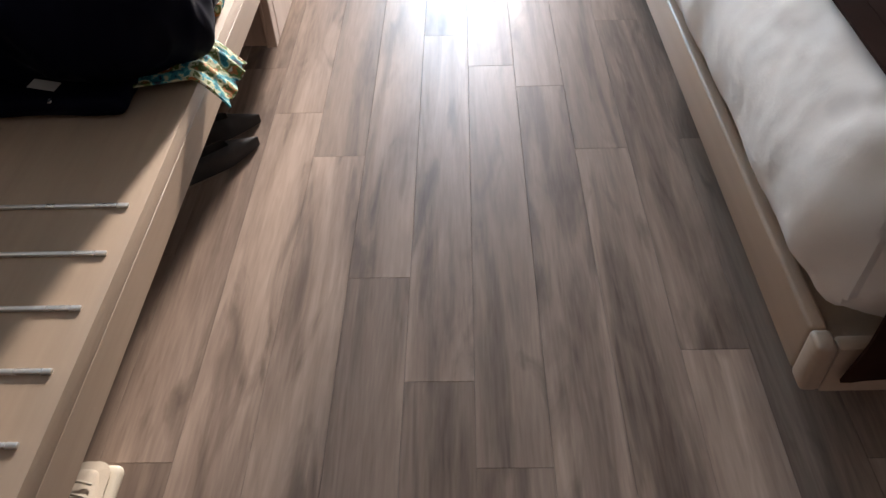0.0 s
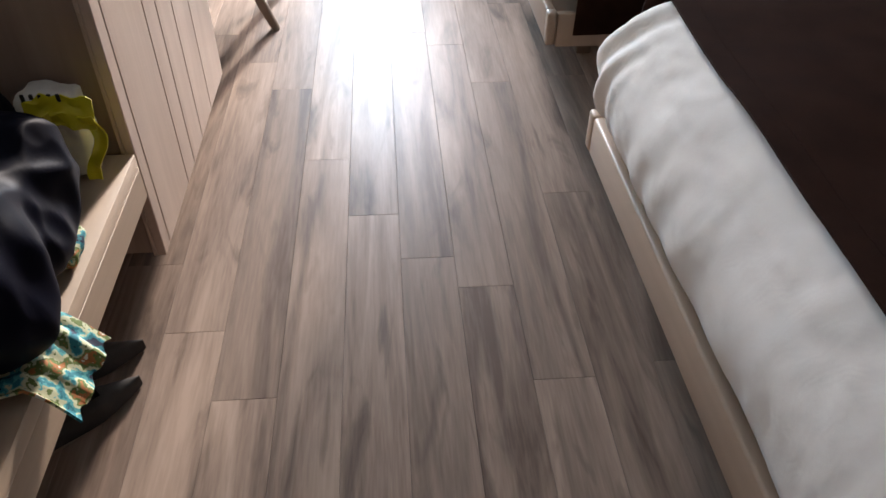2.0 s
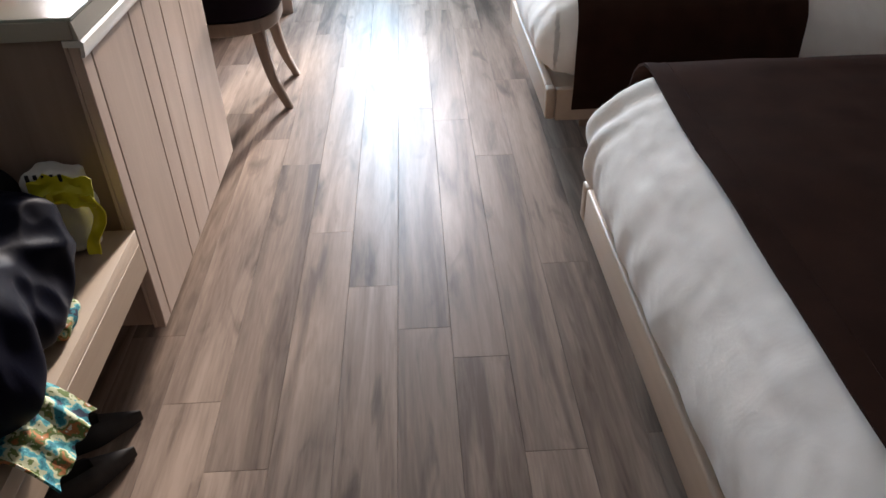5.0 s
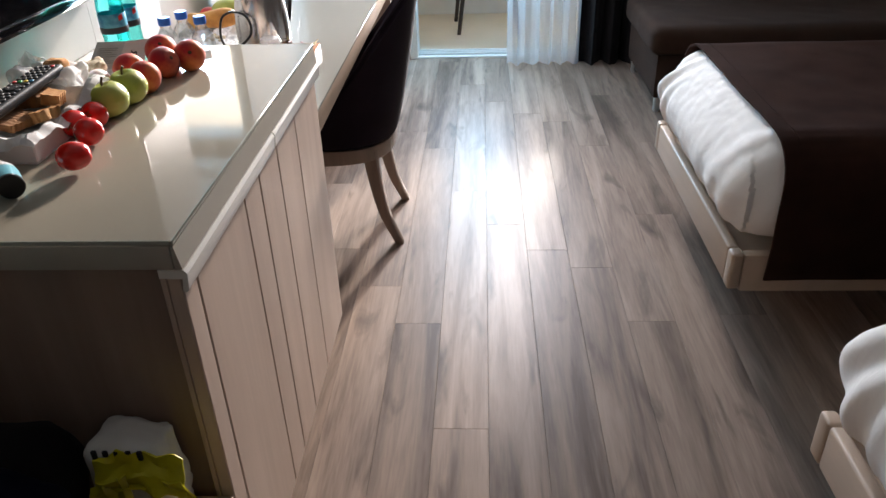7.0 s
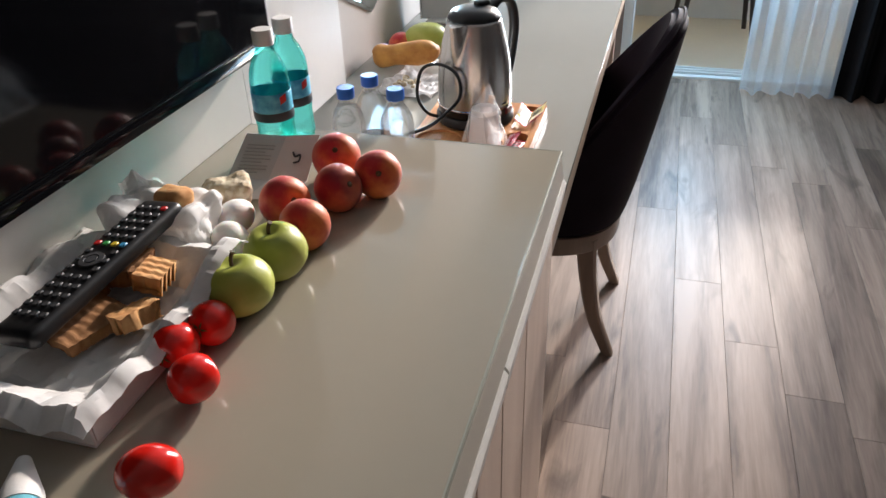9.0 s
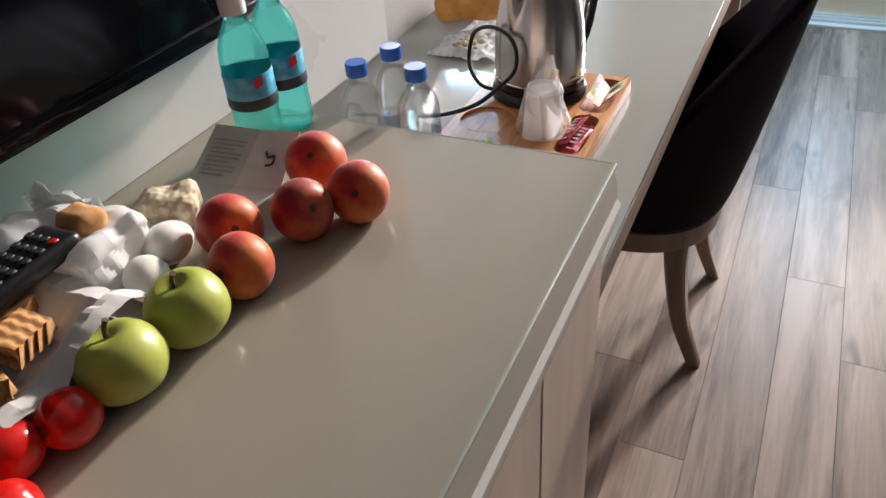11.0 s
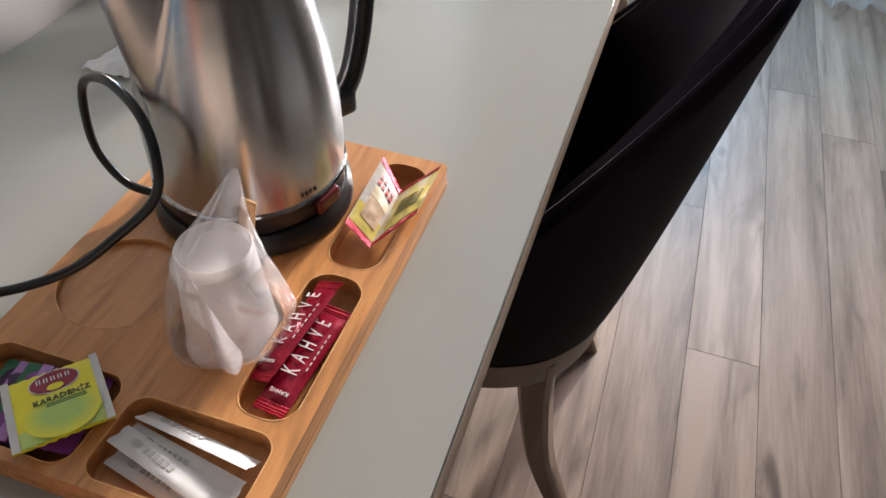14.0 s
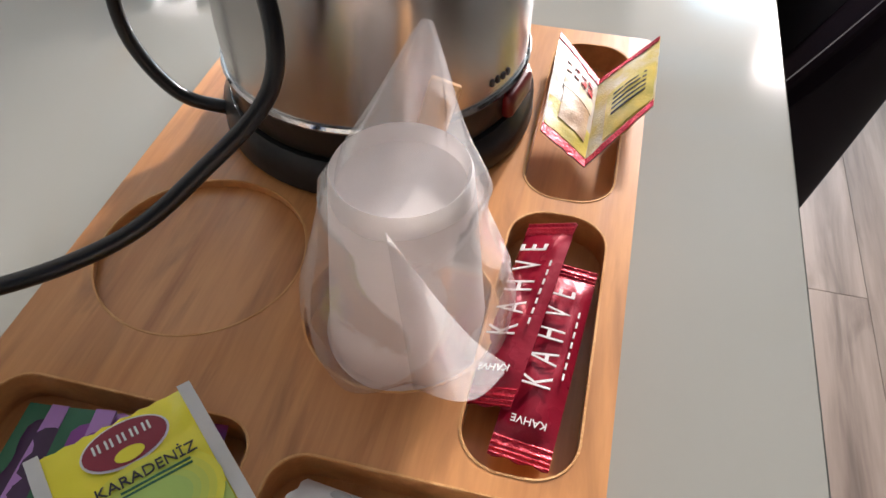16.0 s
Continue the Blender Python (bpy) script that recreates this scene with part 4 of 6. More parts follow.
def writing(text, size, m, material, parent, name="lettering", label="", depth=0.0002, spread=1.0):
    """Flat letters: the baseline along x of the pose m, centred, as a mesh under a part."""
    fc = bpy.data.curves.new("tmp", "FONT")
    fc.body, fc.size, fc.align_x, fc.align_y, fc.extrude, fc.space_character, fc.resolution_u = text, size, "CENTER", "CENTER", depth, spread, 3
    tmp = bpy.data.objects.new("tmp", fc)
    scene.collection.objects.link(tmp)
    bpy.context.view_layer.update()
    me = bpy.data.meshes.new_from_object(tmp)
    bpy.data.objects.remove(tmp)
    bpy.data.curves.remove(fc)
    me.transform(m)
    if parent is not None:
        me.transform(Matrix.Translation(-origin(parent)))
    me.name = name
    me.materials.clear()
    me.materials.append(material)
    ob = new(name, me)
    ob.parent = parent
    if label:
        ob["label"] = label
    return ob


def placed(bm, m):
    bm.transform(m)
    return bm


# ---- clothes and bag on the bench ----
def crumple(w, n, s):
    return 0.040 * wob(w.x * 3.2, w.y * 3.2, w.z * 3.2 + s) + 0.040 * (0.35 - abs(wob(w.x * 6, w.y * 6, w.z * 5 + s))) + 0.016 * (0.4 - abs(wob(w.x * 15, w.y * 12, w.z * 9 + s))) + 0.010 * math.sin(24 * (w.x * 0.6 - w.y * 0.8 + 0.8 * w.z) + 9 * wob(w.x * 3, w.y * 3, s))


garment = thing("black_garment", (-0.80, 1.66, 0.452), "crumpled black satin garment heaped on the bench", "clothes")
part("bodice", soft_box(-1.10, -0.510, 1.40, 1.93, 0.458, 0.735, 0.13, (64, 64, 30), lambda w, n: crumple(w, n, 2.0) * (0.35 if w.z < 0.50 else 1.0)), M["black_silk"], garment)
def hem(u, v):
    a = 0.02 * math.sin(16 * v + 3 * u) + 0.02 * wob(u * 4, v * 5, 3)
    x = -0.82 + 0.355 * u + a * 0.3
    drop = 0.0 if u < 0.82 else (u - 0.82) / 0.18
    return (x + 0.006 * drop, 1.36 + 0.12 * u + 0.17 * v - 0.03 * drop, 0.475 - 0.008 * u - 0.062 * drop ** 1.3 + abs(a) * 0.45)


def fold(u, v):
    a = math.pi * v
    return (-1.02 + 0.42 * u, 1.47 - 0.045 * math.sin(a) - 0.03 * u, 0.56 + 0.07 * v + 0.012 * wob(u * 5, v * 3, 4))


part("sleeve", sheet(24, 12, fold, 0.010), M["black_silk"], garment, "black sleeve folded along the heap")
pouch = thing("black_purse", (-0.77, 1.41, 0.452), "flat black purse with a white tag on the bench", "purse")
part("body", soft_box(-0.925, -0.632, 1.352, 1.470, 0.4535, 0.492, 0.016, (26, 12, 6), lambda w, n: 0.004 * wob(w.x * 12, w.y * 14, w.z * 20)), M["black_silk"], pouch)
part("tag", placed(box(-0.030, 0.030, -0.014, 0.014, 0, 0.0012, 0.0004, 1), pose(-0.800, 1.405, 0.4975, 4, 3, -12)), M["card_grey"], pouch, "small pale tag")
part("clasp", placed(box(-0.004, 0.004, -0.006, 0.006, 0, 0.003, 0.001, 1), pose(-0.775, 1.362, 0.489, 20, 0, 0)), M["chrome"], pouch, "small metal clasp")
shirt = thing("printed_shirt", (-0.54, 1.54, 0.452), "flower-printed cotton shirt hanging over the bench edge", "clothes")
part("hem", sheet(22, 26, hem, 0.004), M["print_cloth"], shirt)
part("sleeve", soft_box(-0.60, -0.535, 1.74, 1.83, 0.454, 0.490, 0.015, (12, 14, 8), lambda w, n: 0.009 * wob(w.x * 30, w.y * 30, w.z * 30)), M["print_cloth"], shirt)


def teal(u, v):
    x = -1.15 + 0.55 * u
    y = 1.58 + 0.30 * v - 0.10 * u * v
    z = 0.795 - 0.03 * (1 - u) + 0.022 * wob(u * 3, v * 3, 1.0) + 0.012 * math.sin(9 * v + 5 * u) - 0.05 * max(0.0, u - 0.85) / 0.15
    return (x, y, z)


towel = thing("teal_shirt", (-0.82, 1.72, 0.76), "teal cotton shirt thrown over the black heap", "clothes")
part("fabric", sheet(28, 22, teal, 0.008), M["teal_cloth"], towel)
part("sleeve", sheet(20, 10, lambda u, v: (-1.10 + 0.42 * u, 1.585 - 0.035 * v, 0.802 - 0.030 * (1 - u) - 0.075 * v ** 1.3 + 0.012 * wob(u * 4, v * 3, 8)), 0.006), M["teal_cloth"], towel)
jacket = thing("grey_jacket", (-0.95, 2.02, 0.452), "dark grey jacket pushed against the cabinet", "clothes")
part("fabric", soft_box(-1.12, -0.70, 1.90, 2.10, 0.455, 0.66, 0.08, (26, 14, 14), lambda w, n: 0.6 * crumple(w, n, 7.0) - 0.012), M["drape"], jacket)
part("collar", tube(curve_points([(-1.02, 1.905, 0.645), (-0.93, 1.890, 0.668), (-0.83, 1.900, 0.655), (-0.75, 1.925, 0.625)], 8), [0.016 + 0.006 * math.sin(k) for k in range(25)], 12), M["drape"], jacket)
part("sleeve", tube(curve_points([(-0.78, 1.96, 0.60), (-0.725, 1.93, 0.55), (-0.70, 1.925, 0.49), (-0.715, 1.90, 0.472)], 8), [0.034 - 0.0004 * k + 0.003 * math.sin(1.7 * k) for k in range(25)], 14), M["drape"], jacket, "rumpled grey sleeve")
carrier = thing("carrier_bag", (-0.62, 2.04, 0.452), "crumpled white and yellow plastic carrier bag", "bag")
def bagform(x0, x1, y0, y1, z0, z1, s):
    return soft_box(x0, x1, y0, y1, z0, z1, 0.02, (16, 12, 16), lambda w, n: 0.016 * wob(w.x * 14, w.y * 14, w.z * 12 + s) + 0.010 * abs(wob(w.x * 30, w.y * 30, w.z * 26 + s)) - 0.006)
part("body", bagform(-0.69, -0.565, 2.015, 2.105, 0.462, 0.645, 1), M["bag_white"], carrier)
def flap(u, v):
    x = -0.655 + 0.125 * u
    z = 0.655 - 0.055 * v - 0.03 * abs(u - 0.5) + 0.014 * wob(u * 5, v * 4, 4)
    return (x, 2.012 - 0.018 * v + 0.012 * wob(u * 4, v * 4, 8), z)
part("printed_flap", sheet(14, 8, flap, 0.003), M["bag_yellow"], carrier, "yellow printed top of the bag")
def strip(u, v):
    return (-0.562 + 0.028 * u + 0.018 * math.sin(5 * v), 2.000 + 0.012 * wob(v * 5, u, 2) - 0.004 * u, 0.615 - 0.145 * v)
part("printed_strip", sheet(4, 14, strip, 0.003), M["bag_yellow"], carrier, "yellow printed strip down the bag")
def flap2(u, v):
    return (-0.665 + 0.055 * u, 1.998 + 0.01 * wob(u * 4, v * 4, 6), 0.595 - 0.075 * v + 0.03 * u * (1 - v))
part("printed_panel", sheet(8, 8, flap2, 0.003), M["bag_yellow"], carrier)
for k in range(5):
    part("print_bar", box(-0.655 + 0.016 * k, -0.648 + 0.016 * k, 2.006, 2.011, 0.640 + 0.006 * (k % 2), 0.656, 0.001, 1), M["bag_black"], carrier)

# ---- shoes under the bench ----
def pump(name, tip, heel, label):
    s = thing(name, (tip[0], tip[1], 0), label, "shoe", "shoes under the bench")
    d = Vector((heel[0] - tip[0], heel[1] - tip[1], 0))
    L = d.length
    d.normalize()
    side = Vector((-d.y, d.x, 0))
    o = Vector((tip[0], tip[1], 0))

    def upper(u, v):
        w = 0.036 * min(1.0, (u / 0.42)) ** 0.75 * (1 - 0.28 * max(0.0, u - 0.55) / 0.45)
        a = math.pi * v
        top = 0.028 + 0.030 * min(1.0, u * 2.4) + 0.012 * max(0.0, u - 0.7)
        open_ = 0.55 if u > 0.36 else 1.0
        h = top * (math.sin(a) ** (0.55 if u < 0.36 else 0.25)) * (1.0 if u < 0.36 or min(v, 1 - v) < 0.33 else 0.12)
        lift = 0.010 + 0.018 * u * u
        p = o + d * (L * u) + side * (w * math.cos(a))
        return (p.x, p.y, max(0.004, lift * 0 + h))
    part("upper", sheet(28, 22, upper, 0.003), M["shoe"], s)
    part("sole", placed(sheet(20, 2, lambda u, v: (o + d * (L * u) + side * (0.036 * min(1.0, u / 0.42) ** 0.75 * (2 * v - 1)) + Vector((0, 0, 0.001)))[:], 0.003), Matrix.Identity(4)), M["shoe_in"], s)
    return s


pump("pump", (-0.561, 1.855), (-0.745, 1.690), "dark grey suede pointed flat shoe under the bench")
pump("pump", (-0.577, 1.965), (-0.790, 1.850), "dark grey suede pointed flat shoe under the bench")
sneaker = thing("canvas_shoe", (-0.68, 0.84, 0), "beige canvas shoe with a cream rubber sole", "shoe", "shoes under the bench")
part("sole", soft_box(-0.715, -0.625, 0.60, 0.845, 0.0, 0.028, 0.013, (12, 24, 4)), M["rubber"], sneaker)
part("upper", soft_box(-0.710, -0.632, 0.605, 0.838, 0.022, 0.085, 0.03, (14, 24, 10), lambda w, n: -0.025 * max(0.0, (w.y - 0.74) / 0.1) * (1 if w.z > 0.05 else 0)), M["slipper"], sneaker)
for k in range(3):
    part("lace", tube(curve_points([(-0.700, 0.775 - 0.025 * k, 0.078), (-0.671, 0.777 - 0.025 * k, 0.088), (-0.642, 0.775 - 0.025 * k, 0.078)], 4), 0.003, 6), M["rubber"], sneaker)

# ---- food and small things on the dresser ----
GZ = 0.930


def fruit(name, x, y, r, mat, label, category, dent=0.18, squash=0.94, stem=False, turn=(0, 0, 0), group=""):
    f = thing(name, (x, y, GZ), label, category, group)
    lift = r * squash * 0.985
    b = ball((0, 0, 0), r, 28, dent, squash)
    for v in b.verts:
        v.co *= 1 + 0.025 * wob(v.co.x * 40, v.co.y * 40, v.co.z * 40 + x * 90)
    placed(b, Matrix.Translation((x, y, GZ + lift)) @ Euler([radians(a) for a in turn]).to_matrix().to_4x4())
    part("flesh", b, mat, f, sharp=80)
    if name == "peach":
        scar = ball((0, 0, r * squash - r * dent * 0.98), 0.0042, 10, 0, 0.5)
        part("stem_scar", placed(scar, Matrix.Translation((x, y, GZ + lift)) @ Euler([radians(a) for a in turn]).to_matrix().to_4x4()), M["stem"], f, "small dark stem scar")
    if stem:
        t = tube(curve_points([(0, 0, r * 0.70), (0.002, 0.001, r * 0.92), (0.006, 0.002, r * 1.10)], 4), [0.0022] * 8 + [0.003], 7)
        part("stem", placed(t, Matrix.Translation((x, y, GZ + lift)) @ Euler([radians(a) for a in turn]).to_matrix().to_4x4()), M["stem"], f)
    return f


for x, y, r, m, tl in ((-0.815, 2.884, 0.0345, "peach", (40, 20, 0)), (-0.778, 2.800, 0.0325, "plum", (20, 60, 0)), (-0.740, 2.848, 0.033, "peach", (62, 8, 20)), (-0.829, 2.748, 0.0335, "peach", (60, 30, 40)), (-0.781, 2.702, 0.032, "peach", (70, -20, 0))):
    fruit("peach", x, y, r, M[m], "ripe red and orange peach on the glass top", "fruit", 0.16, 0.93, False, tl, "peaches on the dresser")
for x, y, tl in ((-0.786, 2.634, (8, -6, 0)), (-0.792, 2.563, (-4, -10, 30))):
    fruit("apple", x, y, 0.0365, M["apple"], "green apple with a short brown stem", "fruit", 0.26, 0.92, True, tl, "apples on the dresser")
for x, y, r, tl, st in ((-0.795, 2.508, 0.0235, (70, 0, 0), (1, 1, 1)), (-0.812, 2.468, 0.0235, (80, 30, 0), (1, 1, 1)), (-0.769, 2.430, 0.0232, (100, 0, -40), (1, 1, 1)), (-0.742, 2.322, 0.0225, (96, 0, -70), (1, 1, 1.15))):
    f = fruit("tomato", x, y, r, M["tomato"], "glossy red cherry tomato on the glass top", "vegetable", 0.10, 1.06 * st[2], False, tl, "tomatoes on the dresser")
    m = Matrix.Translation((x, y, GZ + r * 1.04)) @ Euler([radians(a) for a in tl]).to_matrix().to_4x4()
    cal = bmesh.new()
    for k in range(5):
        a = 2 * math.pi * k / 5
        vs = [cal.verts.new((math.cos(a + da) * rr * r, math.sin(a + da) * rr * r, r * zz)) for da, rr, zz in ((0, 0.02, 1.0), (0.35, 0.16, 1.02), (0, 0.40, 1.0), (-0.35, 0.16, 1.02))]
        cal.faces.new(vs)
    part("calyx", placed(cal, m), M["leaf"], f)
for x, y, sx, ang in ((-0.930, 2.712, 1.0, 20), (-0.882, 2.716, 1.18, 80), (-0.860, 2.662, 1.1, -30), (-0.918, 2.655, 1.1, 10)):
    e = thing("egg", (x, y, GZ), "white boiled egg lying on the glass top", "egg", "eggs on the dresser")
    b = ball((0, 0, 0), 0.0215, 26, 0, 1.0, (1.22, 1, 1))
    for v in b.verts:
        v.co.y *= 1 - 3.5 * v.co.x
        v.co.z *= 1 - 3.5 * v.co.x
    part("shell", placed(b, pose(x, y, GZ + 0.0212, 0, 0, ang)), M["egg"], e)
slice_ = thing("bread_roll", (-0.920, 2.760, GZ), "floury pale bread piece on the glass top", "bread")
part("crumb", placed(soft_box(-0.033, 0.033, -0.028, 0.028, 0.0, 0.044, 0.016, (30, 26, 14), lambda w, n: 0.006 * wob(w.x * 40, w.y * 40, w.z * 40) + 0.0022 * wob(w.x * 170, w.y * 170, w.z * 170)), pose(-0.920, 2.760, GZ + 0.003, 0, 0, 35)), M["bread"], slice_)

# folded card
card = thing("folded_card", (-0.91, 2.85, GZ), "open folded card with grey print leaning on bottles", "card")
def page(a, b, c, d):
    q = bmesh.new()
    vs = [q.verts.new(p) for p in (a, b, c, d)]
    q.faces.new(vs)
    bmesh.ops.subdivide_edges(q, edges=q.edges[:], cuts=3, use_grid_fill=True)
    q.normal_update()
    bmesh.ops.solidify(q, geom=q.faces[:], thickness=0.0012)
    return q
P = [(-0.970, 2.842, GZ + 0.003), (-0.908, 2.848, GZ + 0.003), (-0.898, 2.902, GZ + 0.049), (-0.960, 2.898, GZ + 0.049), (-0.853, 2.858, GZ + 0.003), (-0.850, 2.911, GZ + 0.051)]
part("page", page(P[0], P[1], P[2], P[3]), M["card_grey"], card)
part("page", page(P[1], P[4], P[5], P[2]), M["card_pink"], card)
part("page", page((-0.978, 2.786, GZ + 0.002), (-0.915, 2.792, GZ + 0.002), P[1], P[0]), M["card_grey"], card)
part("page", page((-0.915, 2.792, GZ + 0.002), (-0.858, 2.803, GZ + 0.003), P[4], P[1]), M["card_pink"], card)
A, B, C = Vector(P[0]), Vector(P[1]), Vector(P[3])
nn = (B - A).cross(C - A).normalized()
nn = nn if nn.z > 0 else -nn
for k in range(9):
    t = 0.14 + 0.075 * k
    a = A + (B - A) * 0.16 + (C - A) * t + nn * 0.0014
    b = A + (B - A) * (0.84 if k % 3 else 0.66) + (C - A) * t + nn * 0.0014
    part("text_line", tube([a, b], 0.0008, 4), M["grey_print"], card)
mark = [Vector(P[1]).lerp(Vector(P[4]), u).lerp(Vector(P[2]).lerp(Vector(P[5]), u), v) + Vector((0.001, -0.0012, 0.001)) for u, v in ((0.38, 0.62), (0.48, 0.52), (0.60, 0.56), (0.62, 0.42), (0.48, 0.38))]
part("printed_mark", tube(curve_points(mark, 5), 0.0014, 5), M["ink"], card)

# biscuits in a paper-lined box
biscuit_box = thing("pastry_box", (-0.92, 2.47, GZ), "open white carton lined with crumpled paper", "box")
part("base", box(-1.028, -0.822, 2.352, 2.600, GZ, GZ + 0.003, 0.001, 1), M["paper"], biscuit_box)
for x0, x1, y0, y1 in ((-1.028, -0.822, 2.352, 2.355), (-1.028, -0.822, 2.597, 2.600), (-1.028, -1.025, 2.3555, 2.5965), (-0.825, -0.822, 2.3555, 2.5965)):
    part("side", box(x0, x1, y0, y1, GZ + 0.003, GZ + 0.036, 0.0008, 1), M["card_pink"], biscuit_box)


def liner(u, v):
    x, y = -1.028 + 0.215 * u, 2.340 + 0.275 * v
    edge = max(abs(u - 0.5), abs(v - 0.5)) * 2
    z = GZ + 0.008 + 0.040 * max(0.0, (edge - 0.62) / 0.38) ** 0.7
    over = max(0.0, (edge - 0.93) / 0.07)
    z += 0.009 * wob(u * 7, v * 7, 5) * (0.4 + edge) + 0.0042 * abs(wob(u * 17, v * 17, 6)) + 0.002 * wob(u * 34, v * 34, 2) - 0.014 * over + 0.026 * math.exp(-((u - 1.0) ** 2 + (v - 0.83) ** 2) / 0.02)
    return (x + 0.014 * (u - 0.5) * over, y + 0.02 * (v - 0.5) * over, z + 0.004)


part("paper_liner", sheet(46, 52, liner, 0.0008), M["paper"], biscuit_box, "crumpled white paper liner", sharp=18)
wrap = thing("paper_wrap", (-0.945, 2.665, GZ), "crumpled white paper round a bread piece", "paper")
part("sheet", soft_box(-1.010, -0.880, 2.612, 2.712, GZ + 0.002, GZ + 0.070, 0.02, (30, 26, 14), lambda w, n: 0.020 * wob(w.x * 18, w.y * 18, w.z * 18) + 0.010 * abs(wob(w.x * 44, w.y * 44, w.z * 40)) - 0.008), M["paper"], wrap, sharp=14)
part("peak", placed(sheet(14, 14, lambda u, v: (0.07 * (u - 0.5), 0.012 * wob(u * 5, v * 5, 1), 0.075 * v * (1 - 0.7 * abs(u - 0.3)) + 0.006 * wob(u * 9, v * 9, 3)), 0.0008), pose(-0.985, 2.705, GZ + 0.02, 20, 0, 25)), M["paper"], wrap, sharp=14)
part("bread_piece", soft_box(-0.955, -0.912, 2.655, 2.690, GZ + 0.050, GZ + 0.078, 0.012, (12, 10, 8), lambda w, n: 0.004 * wob(w.x * 50, w.y * 50, w.z * 50)), M["cake"], wrap)


def biscuit(x, y, z, w, l, h, turn, tilt, mat, ridges, name="biscuit", label="ridged brown biscuit in the paper-lined carton"):
    b = thing(name, (x, y, z), label, "biscuit", "pastries in the carton")
    n = 30
    f = sheet(n, 12, lambda u, v: (w * (u - 0.5), l * (v - 0.5), h + (0.0007 * math.sin(2 * math.pi * ridges * u + 0.9 * math.sin(14 * v)) if ridges else 0.002 * wob(u * 6, v * 6, x * 50))), h)
    part("crumb", placed(f, pose(x, y, z, tilt, 4, turn)), mat, b, sharp=50)


biscuit(-0.917, 2.472, GZ + 0.022, 0.078, 0.050, 0.013, 77, 6, M["biscuit"], 7)
biscuit(-0.962, 2.500, GZ + 0.020, 0.070, 0.046, 0.013, 84, -8, M["biscuit"], 7)
biscuit(-0.868, 2.490, GZ + 0.024, 0.046, 0.026, 0.018, 70, -14, M["cake"], 0, "sponge_finger", "golden sponge cake piece in the carton")
biscuit(-0.884, 2.545, GZ + 0.034, 0.042, 0.030, 0.020, 100, 12, M["cake"], 4, "sponge_finger", "golden sponge cake piece in the carton")
biscuit(-0.925, 2.560, GZ + 0.030, 0.050, 0.040, 0.020, 20, 8, M["biscuit"], 0)

# remote control
remote = thing("remote_control", (-0.933, 2.527, GZ + 0.05), "black remote control lying across the pastry box", "remote control")
RM = pose(-0.933, 2.527, GZ + 0.060, 3, -4, -2)
part("shell", placed(soft_box(-0.0265, 0.0265, -0.122, 0.122, -0.010, 0.010, 0.008, (10, 30, 6)), RM), M["black_pl"], remote)
for r in range(14):
    for c in range(4):
        if r in (6, 7, 8) and c in (1, 2):
            continue
        x, y = -0.0165 + 0.011 * c, 0.100 - 0.0148 * r
        mat = M["rubber_key"]
        if r == 0 and c == 3:
            mat = M["red"]
        if r == 5:
            mat = (M["red"], M["green_k"], M["yellow_k"], M["blue_k"])[c]
        part("key", placed(box(x - 0.0036, x + 0.0036, y - 0.0042, y + 0.0042, 0.0095, 0.0122, 0.0012, 1), RM), mat, remote)
part("direction_pad", placed(lathe([(0.0, 0.0125), (0.006, 0.0125), (0.0065, 0.0115), (0.0075, 0.0115), (0.008, 0.0125), (0.013, 0.0122), (0.0135, 0.0095)], (0, -0.004, 0), 24), RM), M["rubber_key"], remote)

# tube
tube_ob = thing("cream_tube", (-0.83, 2.29, GZ), "white tube with a pale blue and dark cap", "tube")
TM = pose(-0.818, 2.264, GZ + 0.0192, 0, 90, -52)
part("body", placed(lathe([(0.0, -0.062), (0.006, -0.0615), (0.017, -0.02), (0.0178, -0.008), (0.0, -0.008)], (0, 0, 0), 24, (1, 1)), TM), M["tube_white"], tube_ob)
part("cap", placed(lathe([(0.0, -0.0075), (0.017, -0.0075), (0.0185, -0.005), (0.0185, 0.036), (0.0, 0.036)], (0, 0, 0), 28), TM), M["tube_blue"], tube_ob, "pale blue cap")
part("cap_end", placed(lathe([(0.0, 0.0362), (0.0186, 0.0362), (0.0187, 0.042), (0.017, 0.044), (0.0, 0.044)], (0, 0, 0), 28), TM), M["black_pl"], tube_ob, "dark end of the cap")


